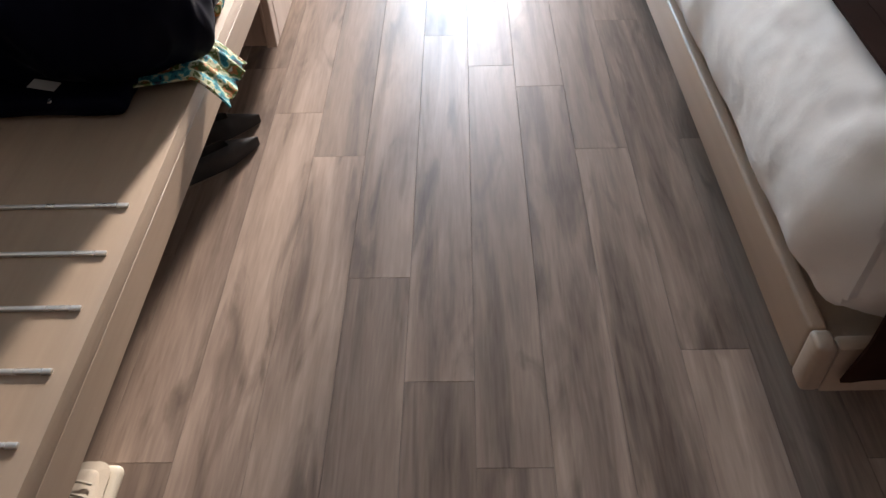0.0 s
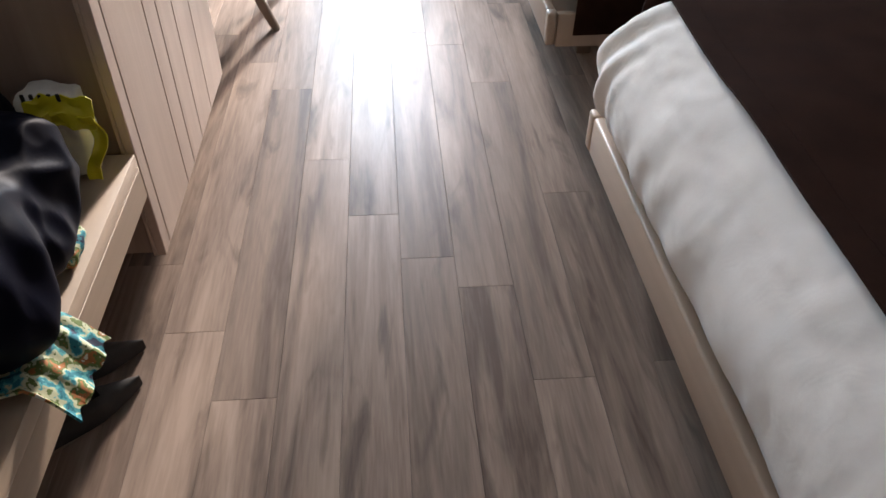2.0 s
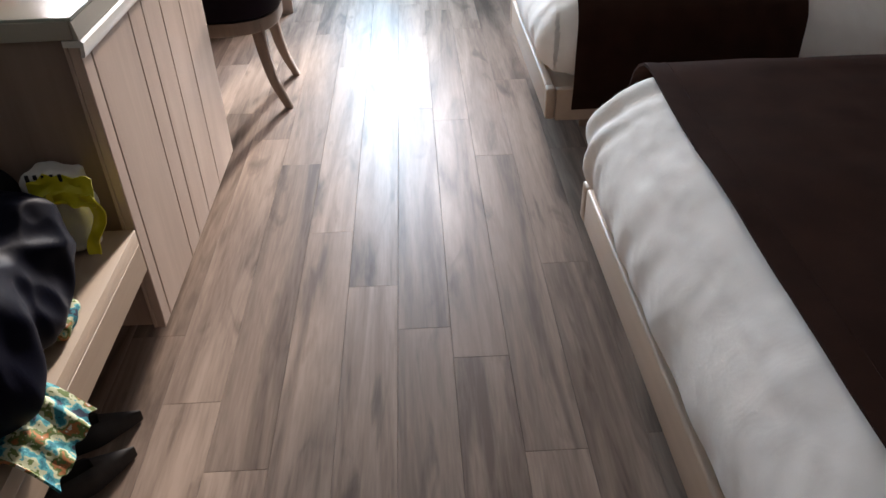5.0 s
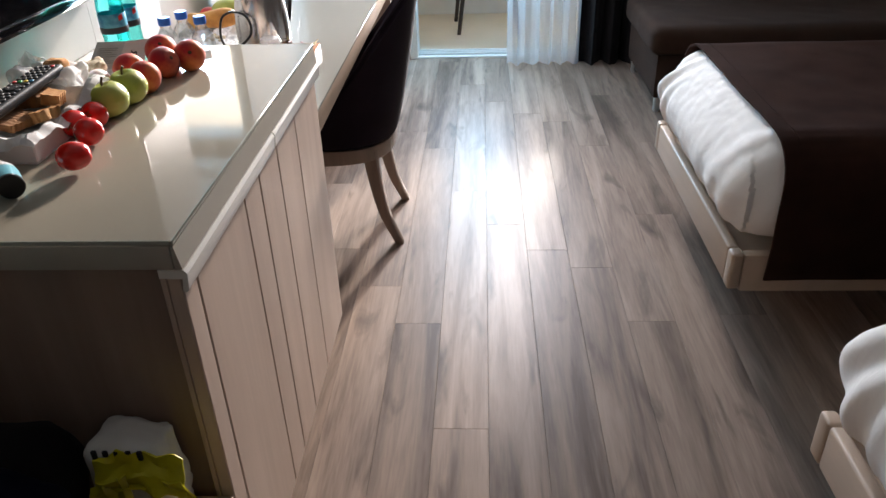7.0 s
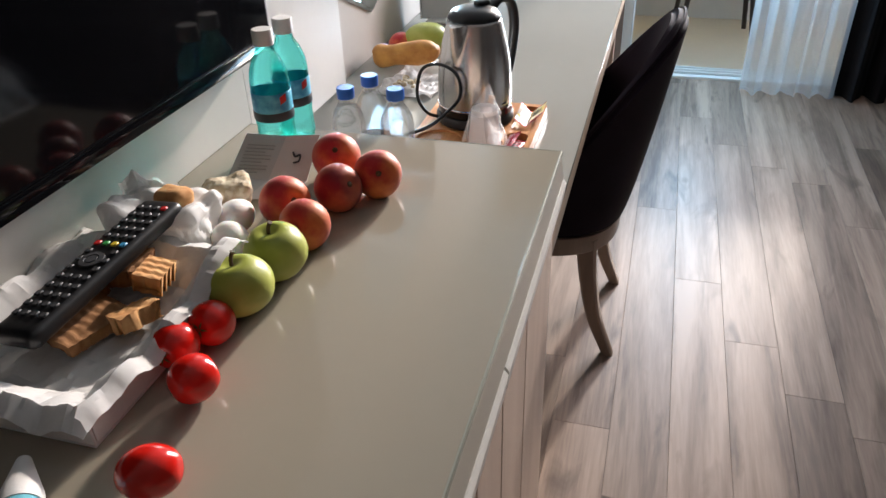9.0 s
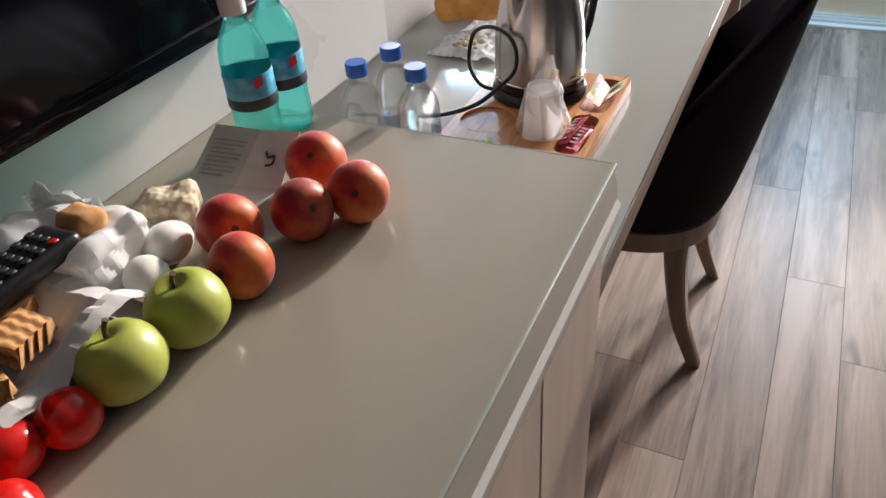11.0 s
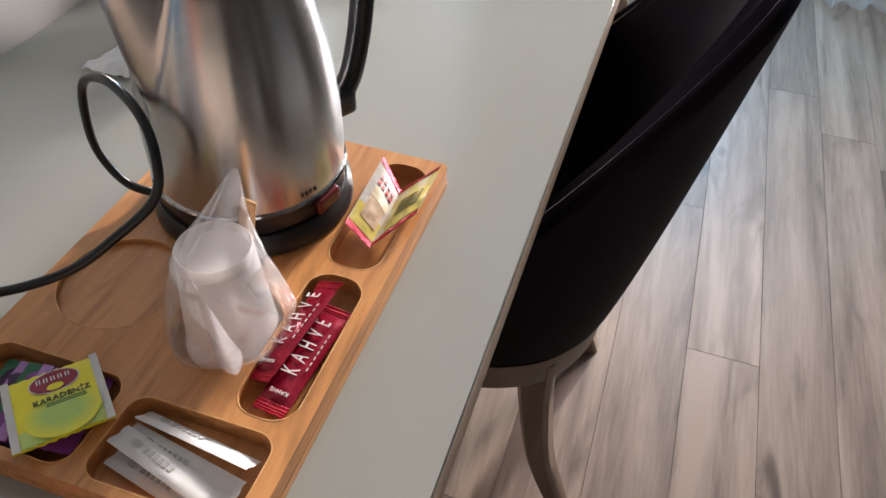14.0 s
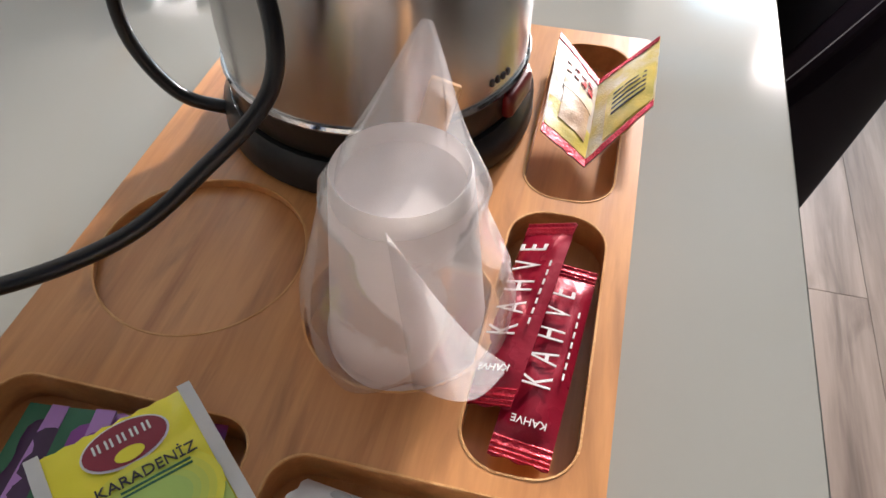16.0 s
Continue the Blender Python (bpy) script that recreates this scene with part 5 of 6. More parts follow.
# ---- bottles ----
def bottle(name, x, y, z0, h, r, pet, cap, lab_lo, lab_hi, mats, label, group, cap_h=0.017, band=(0.0, 0.32), shoulder=(0.18, 0.40, 0.62, 0.80)):
    b = thing(name, (x, y, z0), label, "bottle", group)
    n = h - cap_h
    prof = [(0, 0.004), (r * 0.55, 0.003), (r * 0.72, 0.0), (r * 0.92, 0.004), (r, 0.014), (r * 0.96, 0.05 * h / 0.2), (r, lab_lo), (r * 0.985, lab_lo + 0.002), (r * 0.985, lab_hi - 0.002), (r, lab_hi), (r * 0.995, lab_hi + shoulder[0] * (n - lab_hi)), (r * 0.93, lab_hi + shoulder[1] * (n - lab_hi)), (r * 0.76, lab_hi + shoulder[2] * (n - lab_hi)), (r * 0.52, lab_hi + shoulder[3] * (n - lab_hi)), (0.0125, lab_hi + (shoulder[3] + 0.09) * (n - lab_hi)), (0.0125, n), (0.0, n)]
    wall = lathe(prof, (x, y, z0), 36)
    part("body", wall, pet, b)
    part("label", lathe([(r * 0.99 + 0.0004, lab_lo + 0.002), (r + 0.0006, lab_lo + 0.003), (r + 0.0006, lab_hi - 0.003), (r * 0.99 + 0.0004, lab_hi - 0.002)], (x, y, z0), 36), mats[0], b, "printed paper label")
    b0, b1 = lab_lo + 0.002 + band[0] * (lab_hi - lab_lo - 0.004), lab_lo + 0.002 + band[1] * (lab_hi - lab_lo - 0.004)
    part("label_band", lathe([(r + 0.0007, b0), (r + 0.0011, b0 + 0.001), (r + 0.0011, b1 - 0.001), (r + 0.0007, b1)], (x, y, z0), 36), mats[1], b)
    cp = lathe([(0.0, n + 0.001), (0.0142, n + 0.0005), (0.0148, n - 0.002), (0.0150, n + 0.003), (0.0150, n + cap_h - 0.002), (0.0138, n + cap_h), (0.0, n + cap_h)], (x, y, z0), 40)
    for v in cp.verts:
        d = Vector((v.co.x - x, v.co.y - y))
        if d.length > 0.0145 and int(round(math.atan2(d.y, d.x) / (2 * math.pi / 40))) % 2:
            v.co.x, v.co.y = x + d.x * 0.965, y + d.y * 0.965
    part("cap", cp, cap, b, "ribbed screw cap")
    return b


bottle("soda_bottle", -0.936, 2.944, GZ, 0.190, 0.029, M["teal_pet"], M["cap_white"], 0.058, 0.104, (M["label_blue"], M["label_dark"]), "teal plastic bottle with a blue label and white cap", "teal bottles on the dresser", 0.020)
bottle("soda_bottle", -0.934, 3.004, GZ, 0.190, 0.029, M["teal_pet"], M["cap_white"], 0.058, 0.104, (M["label_blue"], M["label_dark"]), "teal plastic bottle with a blue label and white cap", "teal bottles on the dresser", 0.020)
for soda_x, soda_y, face in ((-0.936, 2.944, -30), (-0.934, 3.004, -20)):
    holder = [o for o in scene.collection.all_objects if o.name.startswith("soda_bottle") and o.parent is None and abs(o.location.y - soda_y) < 1e-4][0]
    part("red_mark", sheet(8, 4, lambda u, v: (soda_x + 0.0305 * math.cos(radians(face + 20 * (u - 0.5))), soda_y + 0.0305 * math.sin(radians(face + 20 * (u - 0.5))), GZ + 0.086 + 0.011 * v + 0.004 * u), 0.0004), M["red"], holder, "red printed mark")
DZ = 0.760
for x, y in ((-0.887, 3.100), (-0.868, 3.163), (-0.803, 3.110)):
    bottle("water_bottle", x, y, DZ, 0.222, 0.0290, M["clear_pet"], M["cap_blue"], 0.054, 0.112, (M["label_sky"], M["label_navy"]), "clear plastic water bottle with a blue cap", "water bottles on the desk", 0.016, (0.78, 1.0), (0.46, 0.64, 0.76, 0.86))

# ---- wooden tray on the desk ----
TX0, TX1, TY0, TY1, TZ = -0.862, -0.616, 3.200, 3.576, 0.787


def rounded(x0, x1, y0, y1, r, n=7):
    out = []
    for cx, cy, a0 in ((x1 - r, y0 + r, -90), (x1 - r, y1 - r, 0), (x0 + r, y1 - r, 90), (x0 + r, y0 + r, 180)):
        for k in range(n + 1):
            a = radians(a0 + 90 * k / n)
            out.append((cx + r * math.cos(a), cy + r * math.sin(a)))
    return out


def circle(cx, cy, r, n=44):
    return [(cx + r * math.cos(2 * math.pi * k / n), cy + r * math.sin(2 * math.pi * k / n)) for k in range(n)]


HOLES = [rounded(-0.672, -0.627, 3.279, 3.414, 0.018), rounded(-0.672, -0.627, 3.424, 3.562, 0.018), rounded(-0.734, -0.629, 3.207, 3.270, 0.014), rounded(-0.850, -0.744, 3.207, 3.277, 0.014), circle(-0.804, 3.352, 0.047), circle(-0.708, 3.342, 0.041)]
tray = thing("serving_tray", (-0.74, 3.39, DZ), "beech wood tray with routed compartments on the desk", "tray")
bm = bmesh.new()
edges_all = []
for loop in [rounded(TX0, TX1, TY0, TY1, 0.004, 3)] + HOLES:
    vs = [bm.verts.new((x, y, TZ)) for x, y in loop]
    edges_all += [bm.edges.new((vs[k], vs[(k + 1) % len(vs)])) for k in range(len(vs))]
bmesh.ops.triangle_fill(bm, use_beauty=True, use_dissolve=False, edges=edges_all, normal=(0, 0, 1))
rim = [e for e in bm.edges if len(e.link_faces) == 1]
low = bmesh.ops.extrude_edge_only(bm, edges=rim)
bmesh.ops.translate(bm, verts=[g for g in low["geom"] if isinstance(g, bmesh.types.BMVert)], vec=(0, 0, -0.0165))
part("board", bm, M["beech"], tray, sharp=30)
part("base", box(TX0, TX1, TY0, TY1, DZ, DZ + 0.0103, 0.001, 1), M["beech"], tray)
def edge_ring(loop, z, r):
    pts = [Vector((x, y, z)) for x, y in loop]
    return tube(pts + [pts[0]], r, 5)
for loop in HOLES:
    part("compartment_edge", edge_ring(loop, TZ - 0.0003, 0.0007), M["cake"], tray)
HB = DZ + 0.0103
part("recess_floor", lathe([(0, 0.0), (0.0469, 0.0), (0.0469, 0.004), (0.0, 0.004)], (-0.804, 3.352, TZ - 0.0085), 44), M["beech"], tray)

# ---- kettle ----
KX, KY = -0.758, 3.479
kettle = thing("kettle", (KX, KY, TZ), "brushed steel electric kettle with black lid and handle", "kettle")
part("power_base", lathe([(0, 0.0), (0.080, 0.0), (0.083, 0.003), (0.0825, 0.014), (0.078, 0.020), (0.0, 0.020)], (KX, KY, TZ), 56), M["black_pl"], kettle)
part("collar", lathe([(0.0, 0.0205), (0.0755, 0.0205), (0.0772, 0.024), (0.0772, 0.037), (0.075, 0.0375), (0.0, 0.0375)], (KX, KY, TZ), 56), M["black_pl"], kettle)
part("steel_ring", lathe([(0.0750, 0.0376), (0.0786, 0.0380), (0.0792, 0.0395), (0.0784, 0.0412), (0.0750, 0.0414)], (KX, KY, TZ), 56), M["chrome"], kettle)
prof = [(0.0772, 0.0415), (0.0778, 0.060), (0.0770, 0.090), (0.0742, 0.122), (0.0715, 0.140), (0.0682, 0.157), (0.0645, 0.174), (0.0605, 0.190), (0.0580, 0.200), (0.0562, 0.208), (0.0545, 0.2125), (0.050, 0.2135)]
body = lathe(prof, (KX, KY, TZ), 128)
SP = radians(251)
for v in body.verts:
    d = Vector((v.co.x - KX, v.co.y - KY, 0))
    if d.length < 1e-6:
        continue
    a = math.atan2(d.y, d.x) - SP
    a = (a + math.pi) % (2 * math.pi) - math.pi
    h = (v.co.z - TZ - 0.118) / 0.095
    if h > 0 and d.length > 0.052:
        k = max(0.0, 1 - abs(a) / (0.05 + 0.31 * h)) * h
        v.co += d.normalized() * 0.034 * k
part("body", body, M["steel"], kettle, "brushed stainless steel body", sharp=60)
part("lid", lathe([(0.0545, 0.2136), (0.0535, 0.218), (0.046, 0.228), (0.030, 0.2345), (0.0, 0.2365)], (KX, KY, TZ), 48), M["black_pl"], kettle, "black domed lid")
part("lid_knob", placed(soft_box(-0.016, 0.016, -0.010, 0.010, 0.0, 0.012, 0.005, (8, 8, 4)), pose(KX + 0.012, KY + 0.016, TZ + 0.2325, 0, 0, 52)), M["black_pl"], kettle)
HA = radians(60)
hd, hs = Vector((math.cos(HA), math.sin(HA), 0)), Vector((-math.sin(HA), math.cos(HA), 0))
line = curve_points([Vector((KX, KY, TZ + z)) + hd * r for r, z in ((0.045, 0.222), (0.075, 0.236), (0.106, 0.226), (0.122, 0.185), (0.120, 0.135), (0.108, 0.085), (0.094, 0.060))], 6)
hb = bmesh.new()
rings = []
for n, q in enumerate(line):
    w = 0.0135 - 0.003 * n / len(line)
    nxt = line[min(n + 1, len(line) - 1)] - line[max(n - 1, 0)]
    out = nxt.normalized().cross(hs).normalized()
    rings.append([hb.verts.new(q + hs * (w * math.cos(2 * math.pi * k / 12)) + out * (0.0095 * math.sin(2 * math.pi * k / 12))) for k in range(12)])
for a, c in zip(rings, rings[1:]):
    for k in range(12):
        hb.faces.new((a[k], a[(k + 1) % 12], c[(k + 1) % 12], c[k]))
hb.faces.new(rings[0])
hb.faces.new(rings[-1])
part("handle", hb, M["black_pl"], kettle, "black curved plastic handle")
part("handle_bracket", placed(soft_box(0.068, 0.104, -0.011, 0.011, 0.045, 0.070, 0.005, (8, 6, 6)), Matrix.Translation((KX, KY, TZ)) @ Matrix.Rotation(HA, 4, "Z")), M["black_pl"], kettle)
SW = radians(-12)
part("switch", placed(soft_box(0.0742, 0.0812, -0.014, 0.014, 0.0225, 0.0365, 0.003, (4, 10, 5)), Matrix.Translation((KX, KY, TZ)) @ Matrix.Rotation(SW, 4, "Z")), M["lens"], kettle, "red translucent switch")
for k in range(4):
    a = radians(-30 + 3.0 * k)
    p0 = Vector((KX + 0.0779 * math.cos(a), KY + 0.0779 * math.sin(a), TZ + 0.049))
    part("printed_mark", placed(box(-0.0005, 0.0005, -0.0011, 0.0011, -0.0018, 0.0018, 0.0003, 1), Matrix.Translation(p0) @ Matrix.Rotation(a, 4, "Z")), M["ink"], kettle)
cord = curve_points([(-0.822, 3.440, TZ + 0.010), (-0.850, 3.434, 0.806), (-0.869, 3.434, 0.832), (-0.871, 3.435, 0.864), (-0.858, 3.432, 0.902), (-0.823, 3.418, 0.920), (-0.785, 3.398, 0.917), (-0.765, 3.382, 0.899), (-0.763, 3.368, 0.870), (-0.784, 3.344, 0.847), (-0.812, 3.316, 0.828), (-0.860, 3.288, 0.817), (-0.920, 3.274, 0.812), (-0.972, 3.278, 0.804), (-1.005, 3.284, 0.797), (-1.034, 3.290, 0.790)], 9)
part("power_cord", tube(cord, 0.0036, 10), M["black_pl"], kettle, "black looped power cord")

# ---- cup in a plastic bag ----
UX, UY = -0.706, 3.345
cup = thing("paper_cup", (UX, UY, HB), "white paper cup turned upside down in its plastic bag", "cup")
part("wall", lathe([(0.0335, 0.0), (0.0352, 0.0015), (0.0352, 0.004), (0.0338, 0.0052), (0.0258, 0.092), (0.0250, 0.0935), (0.0238, 0.092), (0.0236, 0.086), (0.0, 0.0855)], (UX, UY, HB), 48), M["cup_paper"], cup)
dc = random.Random(8)
for k in range(26):
    a, z = radians(-75 + dc.random() * 85), 0.008 + 0.026 * dc.random()
    r = 0.0335 - 0.0089 * z / 0.087 * 1.0
    m = Matrix.Translation((UX + (r + 0.0003) * math.cos(a), UY + (r + 0.0003) * math.sin(a), HB + z)) @ Matrix.Rotation(a, 4, "Z") @ Matrix.Rotation(dc.random() * 3, 4, "X")
    part("printed_mark", placed(box(-0.0002, 0.0003, -0.0022, 0.0022, -0.0006, 0.0006, 0), m), M["ink"], cup)
stick = thing("wooden_stirrer", (-0.721, 3.390, TZ), "tan wrapped stirrer standing behind the cup", "stirrer")
part("stick", placed(box(-0.006, 0.006, -0.0015, 0.0015, 0, 0.090, 0.0008, 1), pose(-0.721, 3.390, TZ + 0.0016, 5, 14.5, 0)), M["kraft"], stick)
film_bag = thing("plastic_bag", (UX, UY, TZ), "thin milky plastic bag wrapped round the cup", "bag")


def bagf(u, v):
    a = 2 * math.pi * u + 0.4
    fold = abs(math.sin(2.5 * a + 3.0 * wob(math.cos(a), math.sin(a), v * 2))) ** 3
    if v < 0.10:
        r = 0.0395 + 0.03 * v
    elif v < 0.60:
        s = (v - 0.10) / 0.50
        r = 0.0425 - 0.0125 * s ** 0.8
    else:
        s = (v - 0.60) / 0.40
        r = 0.0300 * (1 - s) ** 0.9 + 0.0012
    s = max(0.0, (v - 0.60) / 0.40)
    low = 1 - min(1.0, v / 0.6)
    r += (0.0015 + 0.0040 * low) * fold + (0.001 + 0.003 * low) * wob(math.cos(a) * 2.2, math.sin(a) * 2.2, v * 3.0)
    if s > 0:
        r = max(0.0009, r * (1 - 0.25 * s) + 0.0012 * math.sin(4 * a) * (1 - s))
    flat = 1 - 0.55 * s
    ca, sa = r * math.cos(a), r * math.sin(a) * flat
    return (UX - 0.001 * s + ca, UY + 0.041 * s + sa, TZ - 0.004 + 0.114 * v)


part("film", sheet(110, 44, bagf), M["plastic_film"], film_bag, sharp=70)


def tail(u, v):
    root = Vector((UX + 0.004 + 0.010 * (1 - u), UY - 0.042 + 0.010 * u, TZ + 0.004 + 0.074 * u))
    tip = Vector((-0.657, 3.288, TZ + 0.050 + 0.006 * u))
    q = root.lerp(tip, v ** 0.9) + Vector((0.6, -0.2, 0.0)) * (0.007 * math.sin(math.pi * v) * math.sin(7 * u + 1)) + Vector((0, 0, -0.010 * math.sin(math.pi * v)))
    return (q.x, q.y, max(TZ + 0.001, q.z))


part("tail", sheet(20, 24, tail), M["plastic_film"], film_bag, "twisted end of the bag", sharp=70)


# ---- sachets ----
def packet(w, l, puff=0.003, nx=14, ny=22, seal=0.12, crimp=0.0):
    """A flat filled sachet about the origin, l along y."""
    b = bmesh.new()
    for s in (1, -1):
        g = sheet(nx, ny, lambda u, v: (w * (u - 0.5), l * (v - 0.5) + (0.0006 * math.sin(60 * u) if min(v, 1 - v) < 0.01 else 0), s * puff * max(0.0, (1 - (2 * u - 1) ** 4)) * max(0.0, min(1.0, min(v - seal, 1 - seal - v) / 0.12)) ** 0.6 * (0.8 + 0.5 * wob(u * 4, v * 6, w * 99)) + s * 0.00012 + 0.0007 * crimp * math.sin(40 * v * l / 0.08) * (1 if min(v, 1 - v) < seal else 0)))
        join(b, g)
    bmesh.ops.remove_doubles(b, verts=b.verts, dist=0.00005)
    return b


def oval(cx, cy, rx, ry, z, n=32):
    b = bmesh.new()
    b.faces.new([b.verts.new((cx + rx * math.cos(2 * math.pi * k / n), cy + ry * math.sin(2 * math.pi * k / n), z)) for k in range(n)])
    return b


def coffee_stick(m, label):
    c = thing("coffee_sachet", m.translation, label, "sachet", "coffee sachets in the tray")
    part("foil", placed(packet(0.0235, 0.098, 0.0042, 12, 26, 0.09, 1.0), m), M["kahve"], c)
    for y in (-0.0445, 0.0445):
        part("crimped_end", placed(sheet(12, 8, lambda u, v: (0.0233 * (u - 0.5), y - 0.004 + 0.008 * v, 0.0010 + 0.0004 * math.sin(30 * v)), 0.0004), m), M["foil_red"], c, "bright crimped foil end")
    writing("KAHVE", 0.0185, m @ pose(-0.001, 0.006, 0.0053, 0, 0, 90) @ Matrix.Diagonal((0.50, 1.0, 1.0, 1.0)), M["white_ink"], c, "lettering", "white lettering", spread=2.15)
    writing("KAHVE", 0.0045, m @ pose(0.0, -0.0335, 0.0040, 0, 0, 180), M["white_ink"], c, "lettering")
    for k in range(7):
        part("small_print", placed(box(0.0078, 0.0086, -0.012 + 0.0052 * k, -0.009 + 0.0052 * k, 0.0040, 0.0044, 0), m), M["white_ink"], c)
    return c


coffee_stick(pose(-0.6445, 3.337, TZ - 0.0055, 2, 3, -4.5), "wine red foil coffee sachet with white lettering")
coffee_stick(pose(-0.6585, 3.354, TZ + 0.0015, 4, -24, -9.0), "wine red foil coffee sachet leaning in the compartment")

# creamer: a packet folded into a V
creamer = thing("creamer_sachet", (-0.643, 3.515, HB), "folded white and yellow foil creamer sachet", "sachet")
TL, TM2, TR = Vector((-0.670, 3.553, 0.798)), Vector((-0.643, 3.526, 0.787)), Vector((-0.614, 3.549, 0.806))
BL, BM, BR = Vector((-0.668, 3.462, 0.796)), Vector((-0.643, 3.453, 0.784)), Vector((-0.614, 3.486, 0.804))


def quad_at(a, b, c, d, u, v):
    return a.lerp(b, u).lerp(c.lerp(d, u), v)


def panel(a, b, c, d, u0, u1, v0, v1, lift, puff=0.003, n=8):
    nrm = (b - a).cross(c - a).normalized()
    nrm = nrm if nrm.z > 0 else -nrm
    def f(s, t):
        u, v = u0 + (u1 - u0) * s, v0 + (v1 - v0) * t
        return (quad_at(a, b, c, d, u, v) + nrm * (lift + puff * math.sin(math.pi * u) * math.sin(math.pi * v) + 0.0008 * wob(u * 7, v * 7, 3)))[:]
    return sheet(n, n + 4, f, 0.0003)


M["gold_print"] = two_tone("gold and green print", (0.42, 0.36, 0.06), (0.78, 0.58, 0.10), 70, 0.3, 0.2)
M["pale_foil"] = two_tone("yellow white foil", (0.60, 0.46, 0.10), (0.68, 0.62, 0.50), 55, 0.32, 0.12, 0.52, bump=0.3)
M["cup_tan"] = surface("milky foam print", (0.74, 0.58, 0.40), 0.35)
for nm, (a, b, c, d), main in (("front_panel", (BL, BM, TL, TM2), "cream_foil"), ("back_panel", (BM, BR, TM2, TR), "pale_foil")):
    pn = part(nm, panel(a, b, c, d, 0, 1, 0, 1, 0.0), M[main], creamer)
    part("crimped_end", panel(a, b, c, d, 0, 1, 0.0, 0.07, 0.0006), M["foil_red"], pn)
    part("crimped_end", panel(a, b, c, d, 0, 1, 0.93, 1.0, 0.0006), M["foil_red"], pn)
    if main == "cream_foil":
        part("yellow_print", panel(a, b, c, d, 0.02, 0.98, 0.08, 0.34, 0.0006), M["gold_print"], pn)
        part("cup_print", panel(a, b, c, d, 0.26, 0.88, 0.20, 0.52, 0.0010), M["coffee"], pn)
        part("foam_print", panel(a, b, c, d, 0.24, 0.92, 0.50, 0.64, 0.0012), M["cup_tan"], pn)
        for k in range(2):
            for j in range(4):
                part("red_print", panel(a, b, c, d, 0.26 + 0.17 * j, 0.38 + 0.17 * j, 0.78 - 0.09 * k, 0.83 - 0.09 * k, 0.0009, n=2), M["red"], pn)
    else:
        part("yellow_print", panel(a, b, c, d, 0.25, 0.98, 0.10, 0.62, 0.0006), M["gold_print"], pn)
        for k in range(5):
            part("text_line", panel(a, b, c, d, 0.36, 0.86, 0.30 + 0.06 * k, 0.32 + 0.06 * k, 0.0010, n=2), M["ink"], pn)


# tea sachets
M["tea_fade"] = [surface("yellow to green print", (0.85 - 0.085 * k, 0.74 - 0.028 * k, 0.03 + 0.02 * k), 0.38, 0, 0.05) for k in range(1, 6)]
def tea(m, main, label, big):
    s = thing("tea_sachet", m.translation, label, "sachet", "tea sachets in the tray")
    part("paper", placed(packet(0.060, 0.060, 0.0035, 18, 18, 0.03), m), main, s)
    top = 0.0040
    if big:
        for x in (-0.0275, 0.0275):
            part("seal_strip", placed(sheet(3, 20, lambda u, v: (x - 0.0025 + 0.005 * u, 0.0602 * (v - 0.5), 0.0024 + 0.0003 * math.sin(90 * v)), 0.0005), m), M["paper"], s, "white crimped seal strip")
        for k in range(5):
            part("green_print", placed(oval(0.002, -0.012, 0.0232 - 0.0026 * k, 0.0192 - 0.0026 * k, top - 0.0002 + 0.00006 * k), m), M["tea_fade"][k], s)
        part("green_print", placed(sheet(8, 6, lambda u, v: (-0.0245 + 0.049 * u, -0.0295 + 0.012 * v, 0.0022 + 0.0012 * v), 0.0002), m), M["tea_green"], s)
    else:
        part("colour_band", placed(box(-0.030, -0.020, -0.0298, 0.0298, 0.0006, 0.0015, 0), m), M["green_dark"], s)
        part("colour_band", placed(box(-0.0195, -0.012, -0.0298, 0.0298, 0.0010, 0.0026, 0), m), M["tea_violet"], s)
    cx, cy = (0.0015, 0.0165) if big else (0.008, 0.006)
    part("oval_mark", placed(oval(cx, cy, 0.0155, 0.0098, (top - 0.0009) + 0.0005), m), M["white_ink"], s)
    part("oval_mark", placed(oval(cx, cy, 0.0147, 0.0090, (top - 0.0009) + 0.0008), m), M["maroon"], s)
    part("oval_mark", placed(oval(cx, cy - 0.0052, 0.0052, 0.0030, (top - 0.0009) + 0.0010), m), M["tea_yellow"] if big else M["tea_violet"], s)
    for k in range(5):
        for j in (0, 1):
            x = cx - 0.0105 + 0.0044 * k + 0.0018 * j
            part("mark_bar", placed(box(x, x + 0.0008, cy + 0.0006, cy + 0.0044, (top - 0.0009) + 0.0009, (top - 0.0009) + 0.0012, 0), m), M["white_ink"], s)
    if big:
        writing("KARADENİZ", 0.0061, m @ pose(0.0040, 0.0010, top + 0.0006), M["ink"], s, "lettering", "dark lettering")
        for k in range(2):
            part("small_print", placed(box(-0.006, 0.018, -0.0028 - 0.0018 * k, -0.0020 - 0.0018 * k, top + 0.0002, (top - 0.0009) + 0.0005, 0), m), M["green_dark"], s)
    return s


tea(pose(-0.808, 3.241, HB + 0.006, 3, -4, 3), M["tea_dark"], "dark aubergine tea sachet with a maroon oval mark", False)
tea(pose(-0.782, 3.242, HB + 0.014, -2, 5, 10), M["tea_purple"], "purple tea sachet with violet and green bands", False)
tea(pose(-0.771, 3.2415, TZ + 0.0085, -4, 2, 49), M["tea_yellow"], "yellow and green tea sachet with white seals", True)


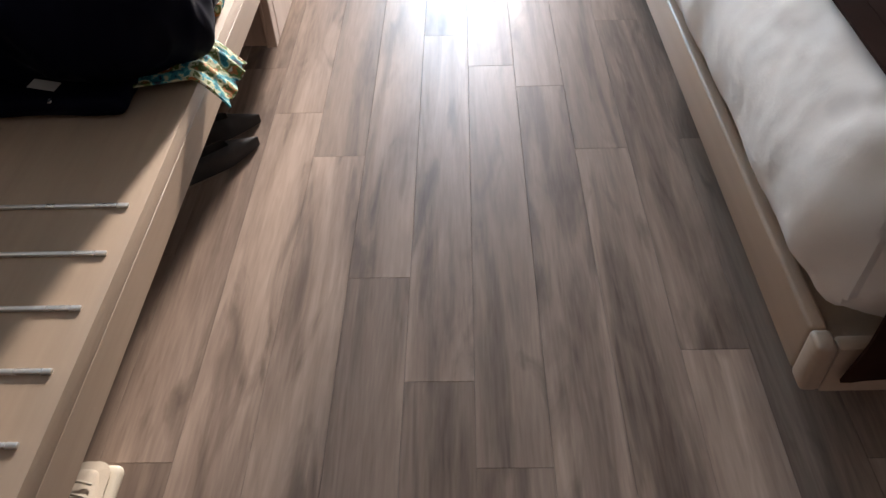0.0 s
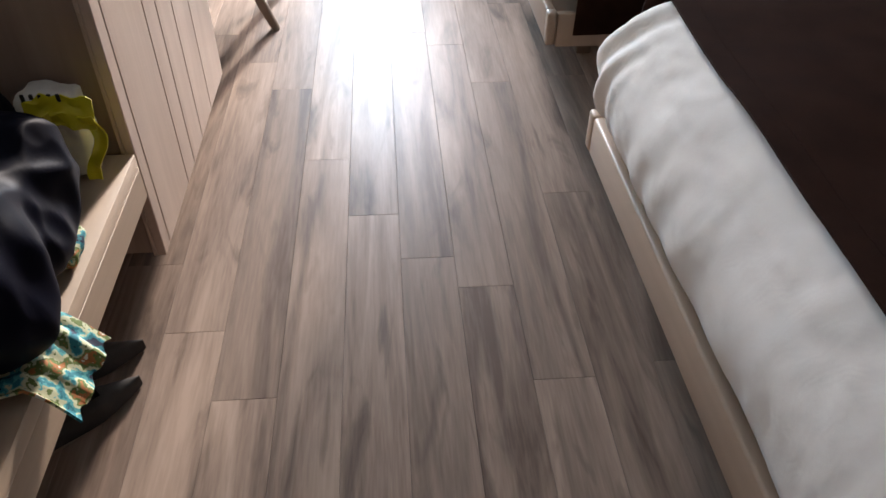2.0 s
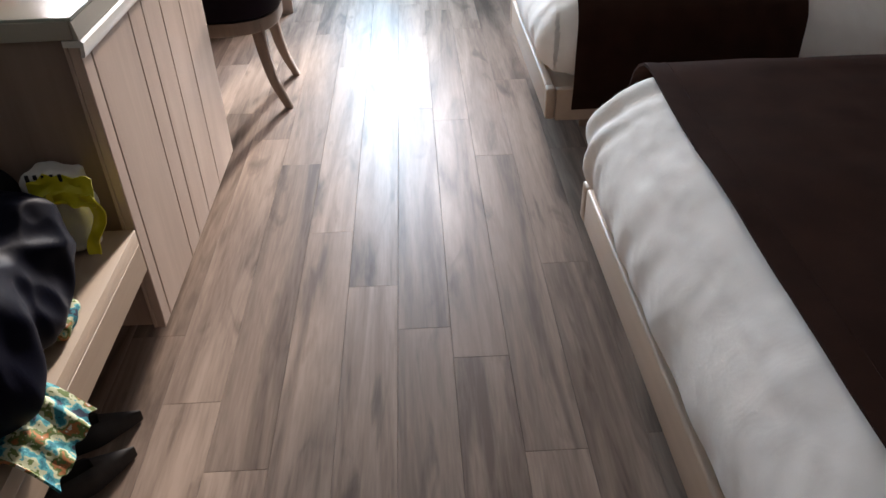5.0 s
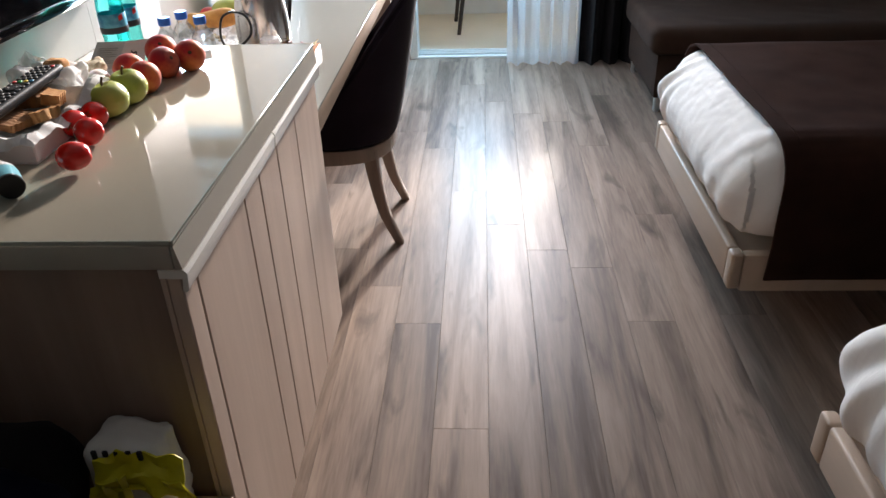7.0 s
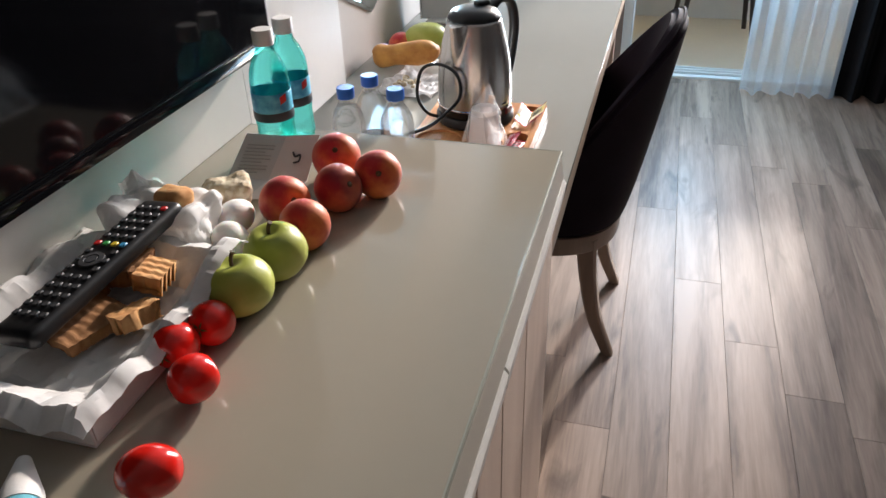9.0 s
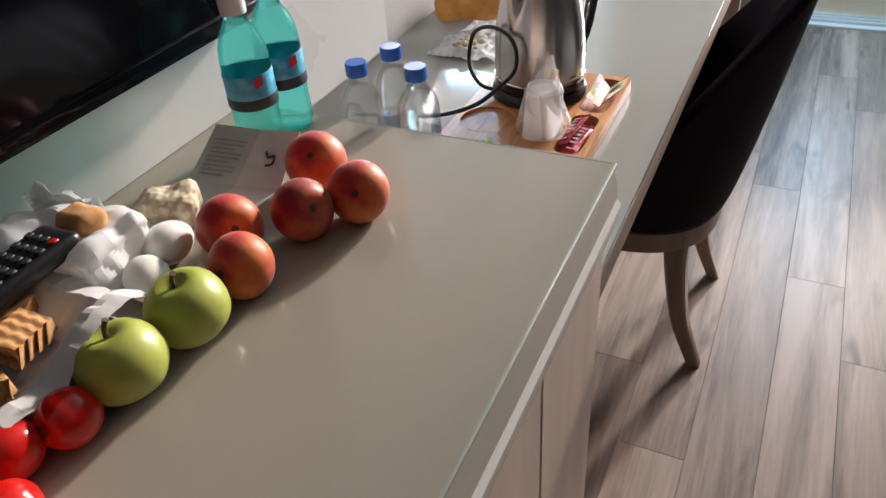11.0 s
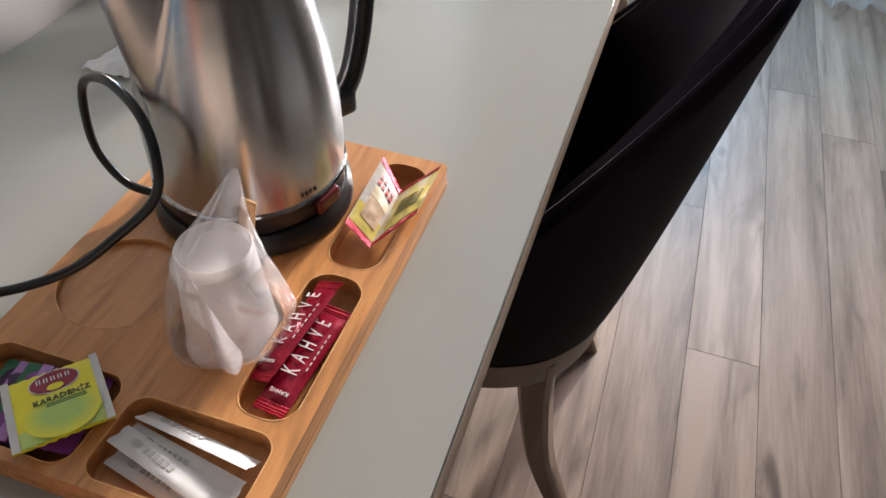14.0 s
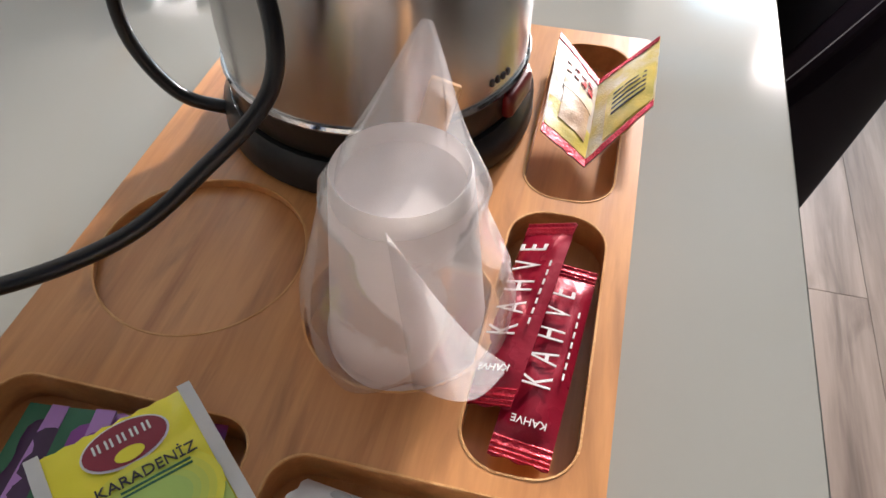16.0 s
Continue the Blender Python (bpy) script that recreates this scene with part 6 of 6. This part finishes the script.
# sugar sticks
def sugar(m):
    s = thing("sugar_stick", m.translation, "thin white paper sugar stick with grey print", "sachet", "sugar sticks in the tray")
    part("paper", placed(packet(0.017, 0.088, 0.0022, 8, 22, 0.06), m), M["paper"], s)
    for k in range(6):
        part("print_bar", placed(box(-0.002, 0.0025, -0.004 + 0.0042 * k, -0.0012 + 0.0042 * k, 0.0021, 0.0026, 0), m), M["grey_print"], s)
    part("print_bar", placed(oval(0.0005, 0.027, 0.0032, 0.0040, 0.0026), m), M["grey_print"], s)


sugar(pose(-0.684, 3.222, HB + 0.004, 2, 6, 79))
sugar(pose(-0.682, 3.238, HB + 0.008, 1, -8, 81))
sugar(pose(-0.680, 3.254, HB + 0.012, -2, 40, 82))
sugar(pose(-0.686, 3.230, HB + 0.012, 3, 12, 77))

# ---- food on the desk behind the kettle ----
napkin = thing("paper_napkin", (-0.985, 3.70, DZ), "crumpled white paper napkin under the bread", "napkin")
part("sheet", sheet(34, 40, lambda u, v: (-1.055 + 0.155 * u + 0.03 * v, 3.625 + 0.23 * v, DZ + 0.003 + 0.022 * max(0.0, wob(u * 4, v * 4, 2)) + 0.010 * abs(wob(u * 11, v * 11, 3)) + 0.035 * max(0.0, v - 0.75) / 0.25 * u), 0.0008), M["paper"], napkin, sharp=16)
crumb = thing("bread_crumb", (-0.975, 3.66, DZ), "small pale bread crumbs on the napkin", "crumbs", "", "stuff")
cb = bmesh.new()
for k in range(14):
    ball((-1.0 + 0.05 * dc.random(), 3.64 + 0.06 * dc.random(), DZ + 0.022 + 0.012 * dc.random()), 0.004 + 0.004 * dc.random(), 8, 0, 0.8, (1.3, 1, 1), cb)
part("crumbs", cb, M["bread"], crumb)
roll = thing("baguette_piece", (-0.99, 3.79, DZ), "golden crusty baguette piece on the napkin", "bread")
part("crust", placed(soft_box(-0.085, 0.085, -0.030, 0.030, 0.0, 0.056, 0.026, (30, 14, 12), lambda w, n: 0.006 * wob(w.x * 20, w.y * 20, w.z * 20) + 0.003 * math.sin(60 * w.x) * (1 if w.z > 0.04 else 0)), pose(-1.005, 3.775, DZ + 0.030, 0, -4, 14)), M["crust"], roll)


def desk_fruit(name, x, y, r, mat, label, squash, stretch, turn, cat):
    f = thing(name, (x, y, DZ), label, cat)
    b = ball((0, 0, 0), r, 26, 0.08, squash, stretch)
    part("flesh", placed(b, pose(x, y, DZ + r * squash, 0, 0, turn)), mat, f)


desk_fruit("pear", -1.010, 3.955, 0.046, M["apple"], "green and yellow pear lying behind the bread", 0.95, (1.35, 1, 1), 30, "fruit")
desk_fruit("peach", -1.075, 3.930, 0.034, M["peach"], "red peach lying behind the bread", 0.95, (1, 1, 1), 0, "fruit")
desk_fruit("egg", -1.100, 3.850, 0.026, M["egg"], "white boiled egg behind the bread", 1.0, (1.1, 1, 1.2), 0, "egg")

# menu stand
menu = thing("menu_stand", (-1.06, 4.28, DZ), "dark menu card in a clear framed desk stand", "menu stand")
part("foot", box(-1.10, -0.98, 4.24, 4.32, DZ, DZ + 0.008, 0.003), M["white_lac"], menu)
part("card", placed(box(-0.075, 0.075, -0.0015, 0.0015, 0.0, 0.21, 0.0008, 1), pose(-1.045, 4.285, DZ + 0.008, 8, 0, 12)), M["card_grey"], menu)
part("dark_panel", placed(box(-0.062, 0.062, -0.0030, -0.0018, 0.10, 0.195, 0.0004, 1), pose(-1.045, 4.285, DZ + 0.008, 8, 0, 12)), M["label_dark"], menu)
for x in (-0.078, 0.078):
    part("frame_bar", placed(box(x - 0.003, x + 0.003, -0.004, 0.004, 0.0, 0.215, 0.001, 1), pose(-1.045, 4.285, DZ + 0.008, 8, 0, 12)), M["alu"], menu)

# ---- floor planks ----
floor = thing("floor", (0, 0, 0), "grey-brown oak plank floor with glossy finish", "floor", "", "structure")
PITCH, LONG, SEAM = 0.1455, 1.403, 0.039
JOINTS = {-5: 3.666, -4: 2.010, -3: 1.797, -2: 2.737, -1: 2.443, 0: 2.247, 1: 2.125, 2: 1.809, 3: 2.518}


def plank_mesh(w, l):
    b = box(-w / 2, w / 2, -l / 2, l / 2, -0.009, 0.0, 0)
    bmesh.ops.bevel(b, geom=[e for e in b.edges if all(v.co.z > -0.001 for v in e.verts)], offset=0.0006, segments=1, affect="EDGES")
    me = bpy.data.meshes.new("plank")
    b.to_mesh(me)
    b.free()
    me.materials.append(M["plank"])
    return me


plank_full = plank_mesh(PITCH - 0.0005, LONG - 0.0005)
dice = random.Random(5)
row = math.floor((LEFT - SEAM) / PITCH)
while SEAM + PITCH * row < RIGHT:
    xa, xb = max(LEFT, SEAM + PITCH * row), min(RIGHT, SEAM + PITCH * (row + 1))
    joint = JOINTS.get(row, 1.5 + dice.random() * LONG)
    y = joint - LONG * math.ceil((joint - BACK) / LONG)
    while y < FRONT:
        ya, yb = max(BACK, y), min(FRONT - 0.02, y + LONG)
        if yb - ya > 0.02 and xb - xa > 0.01:
            whole = abs(yb - ya - LONG) < 1e-6 and abs(xb - xa - PITCH) < 1e-6
            ob = new("plank", plank_full if whole else plank_mesh(xb - xa - 0.0005, yb - ya - 0.0005))
            ob.location = ((xa + xb) / 2, (ya + yb) / 2, 0)
            ob.parent = floor
        y += LONG
    row += 1
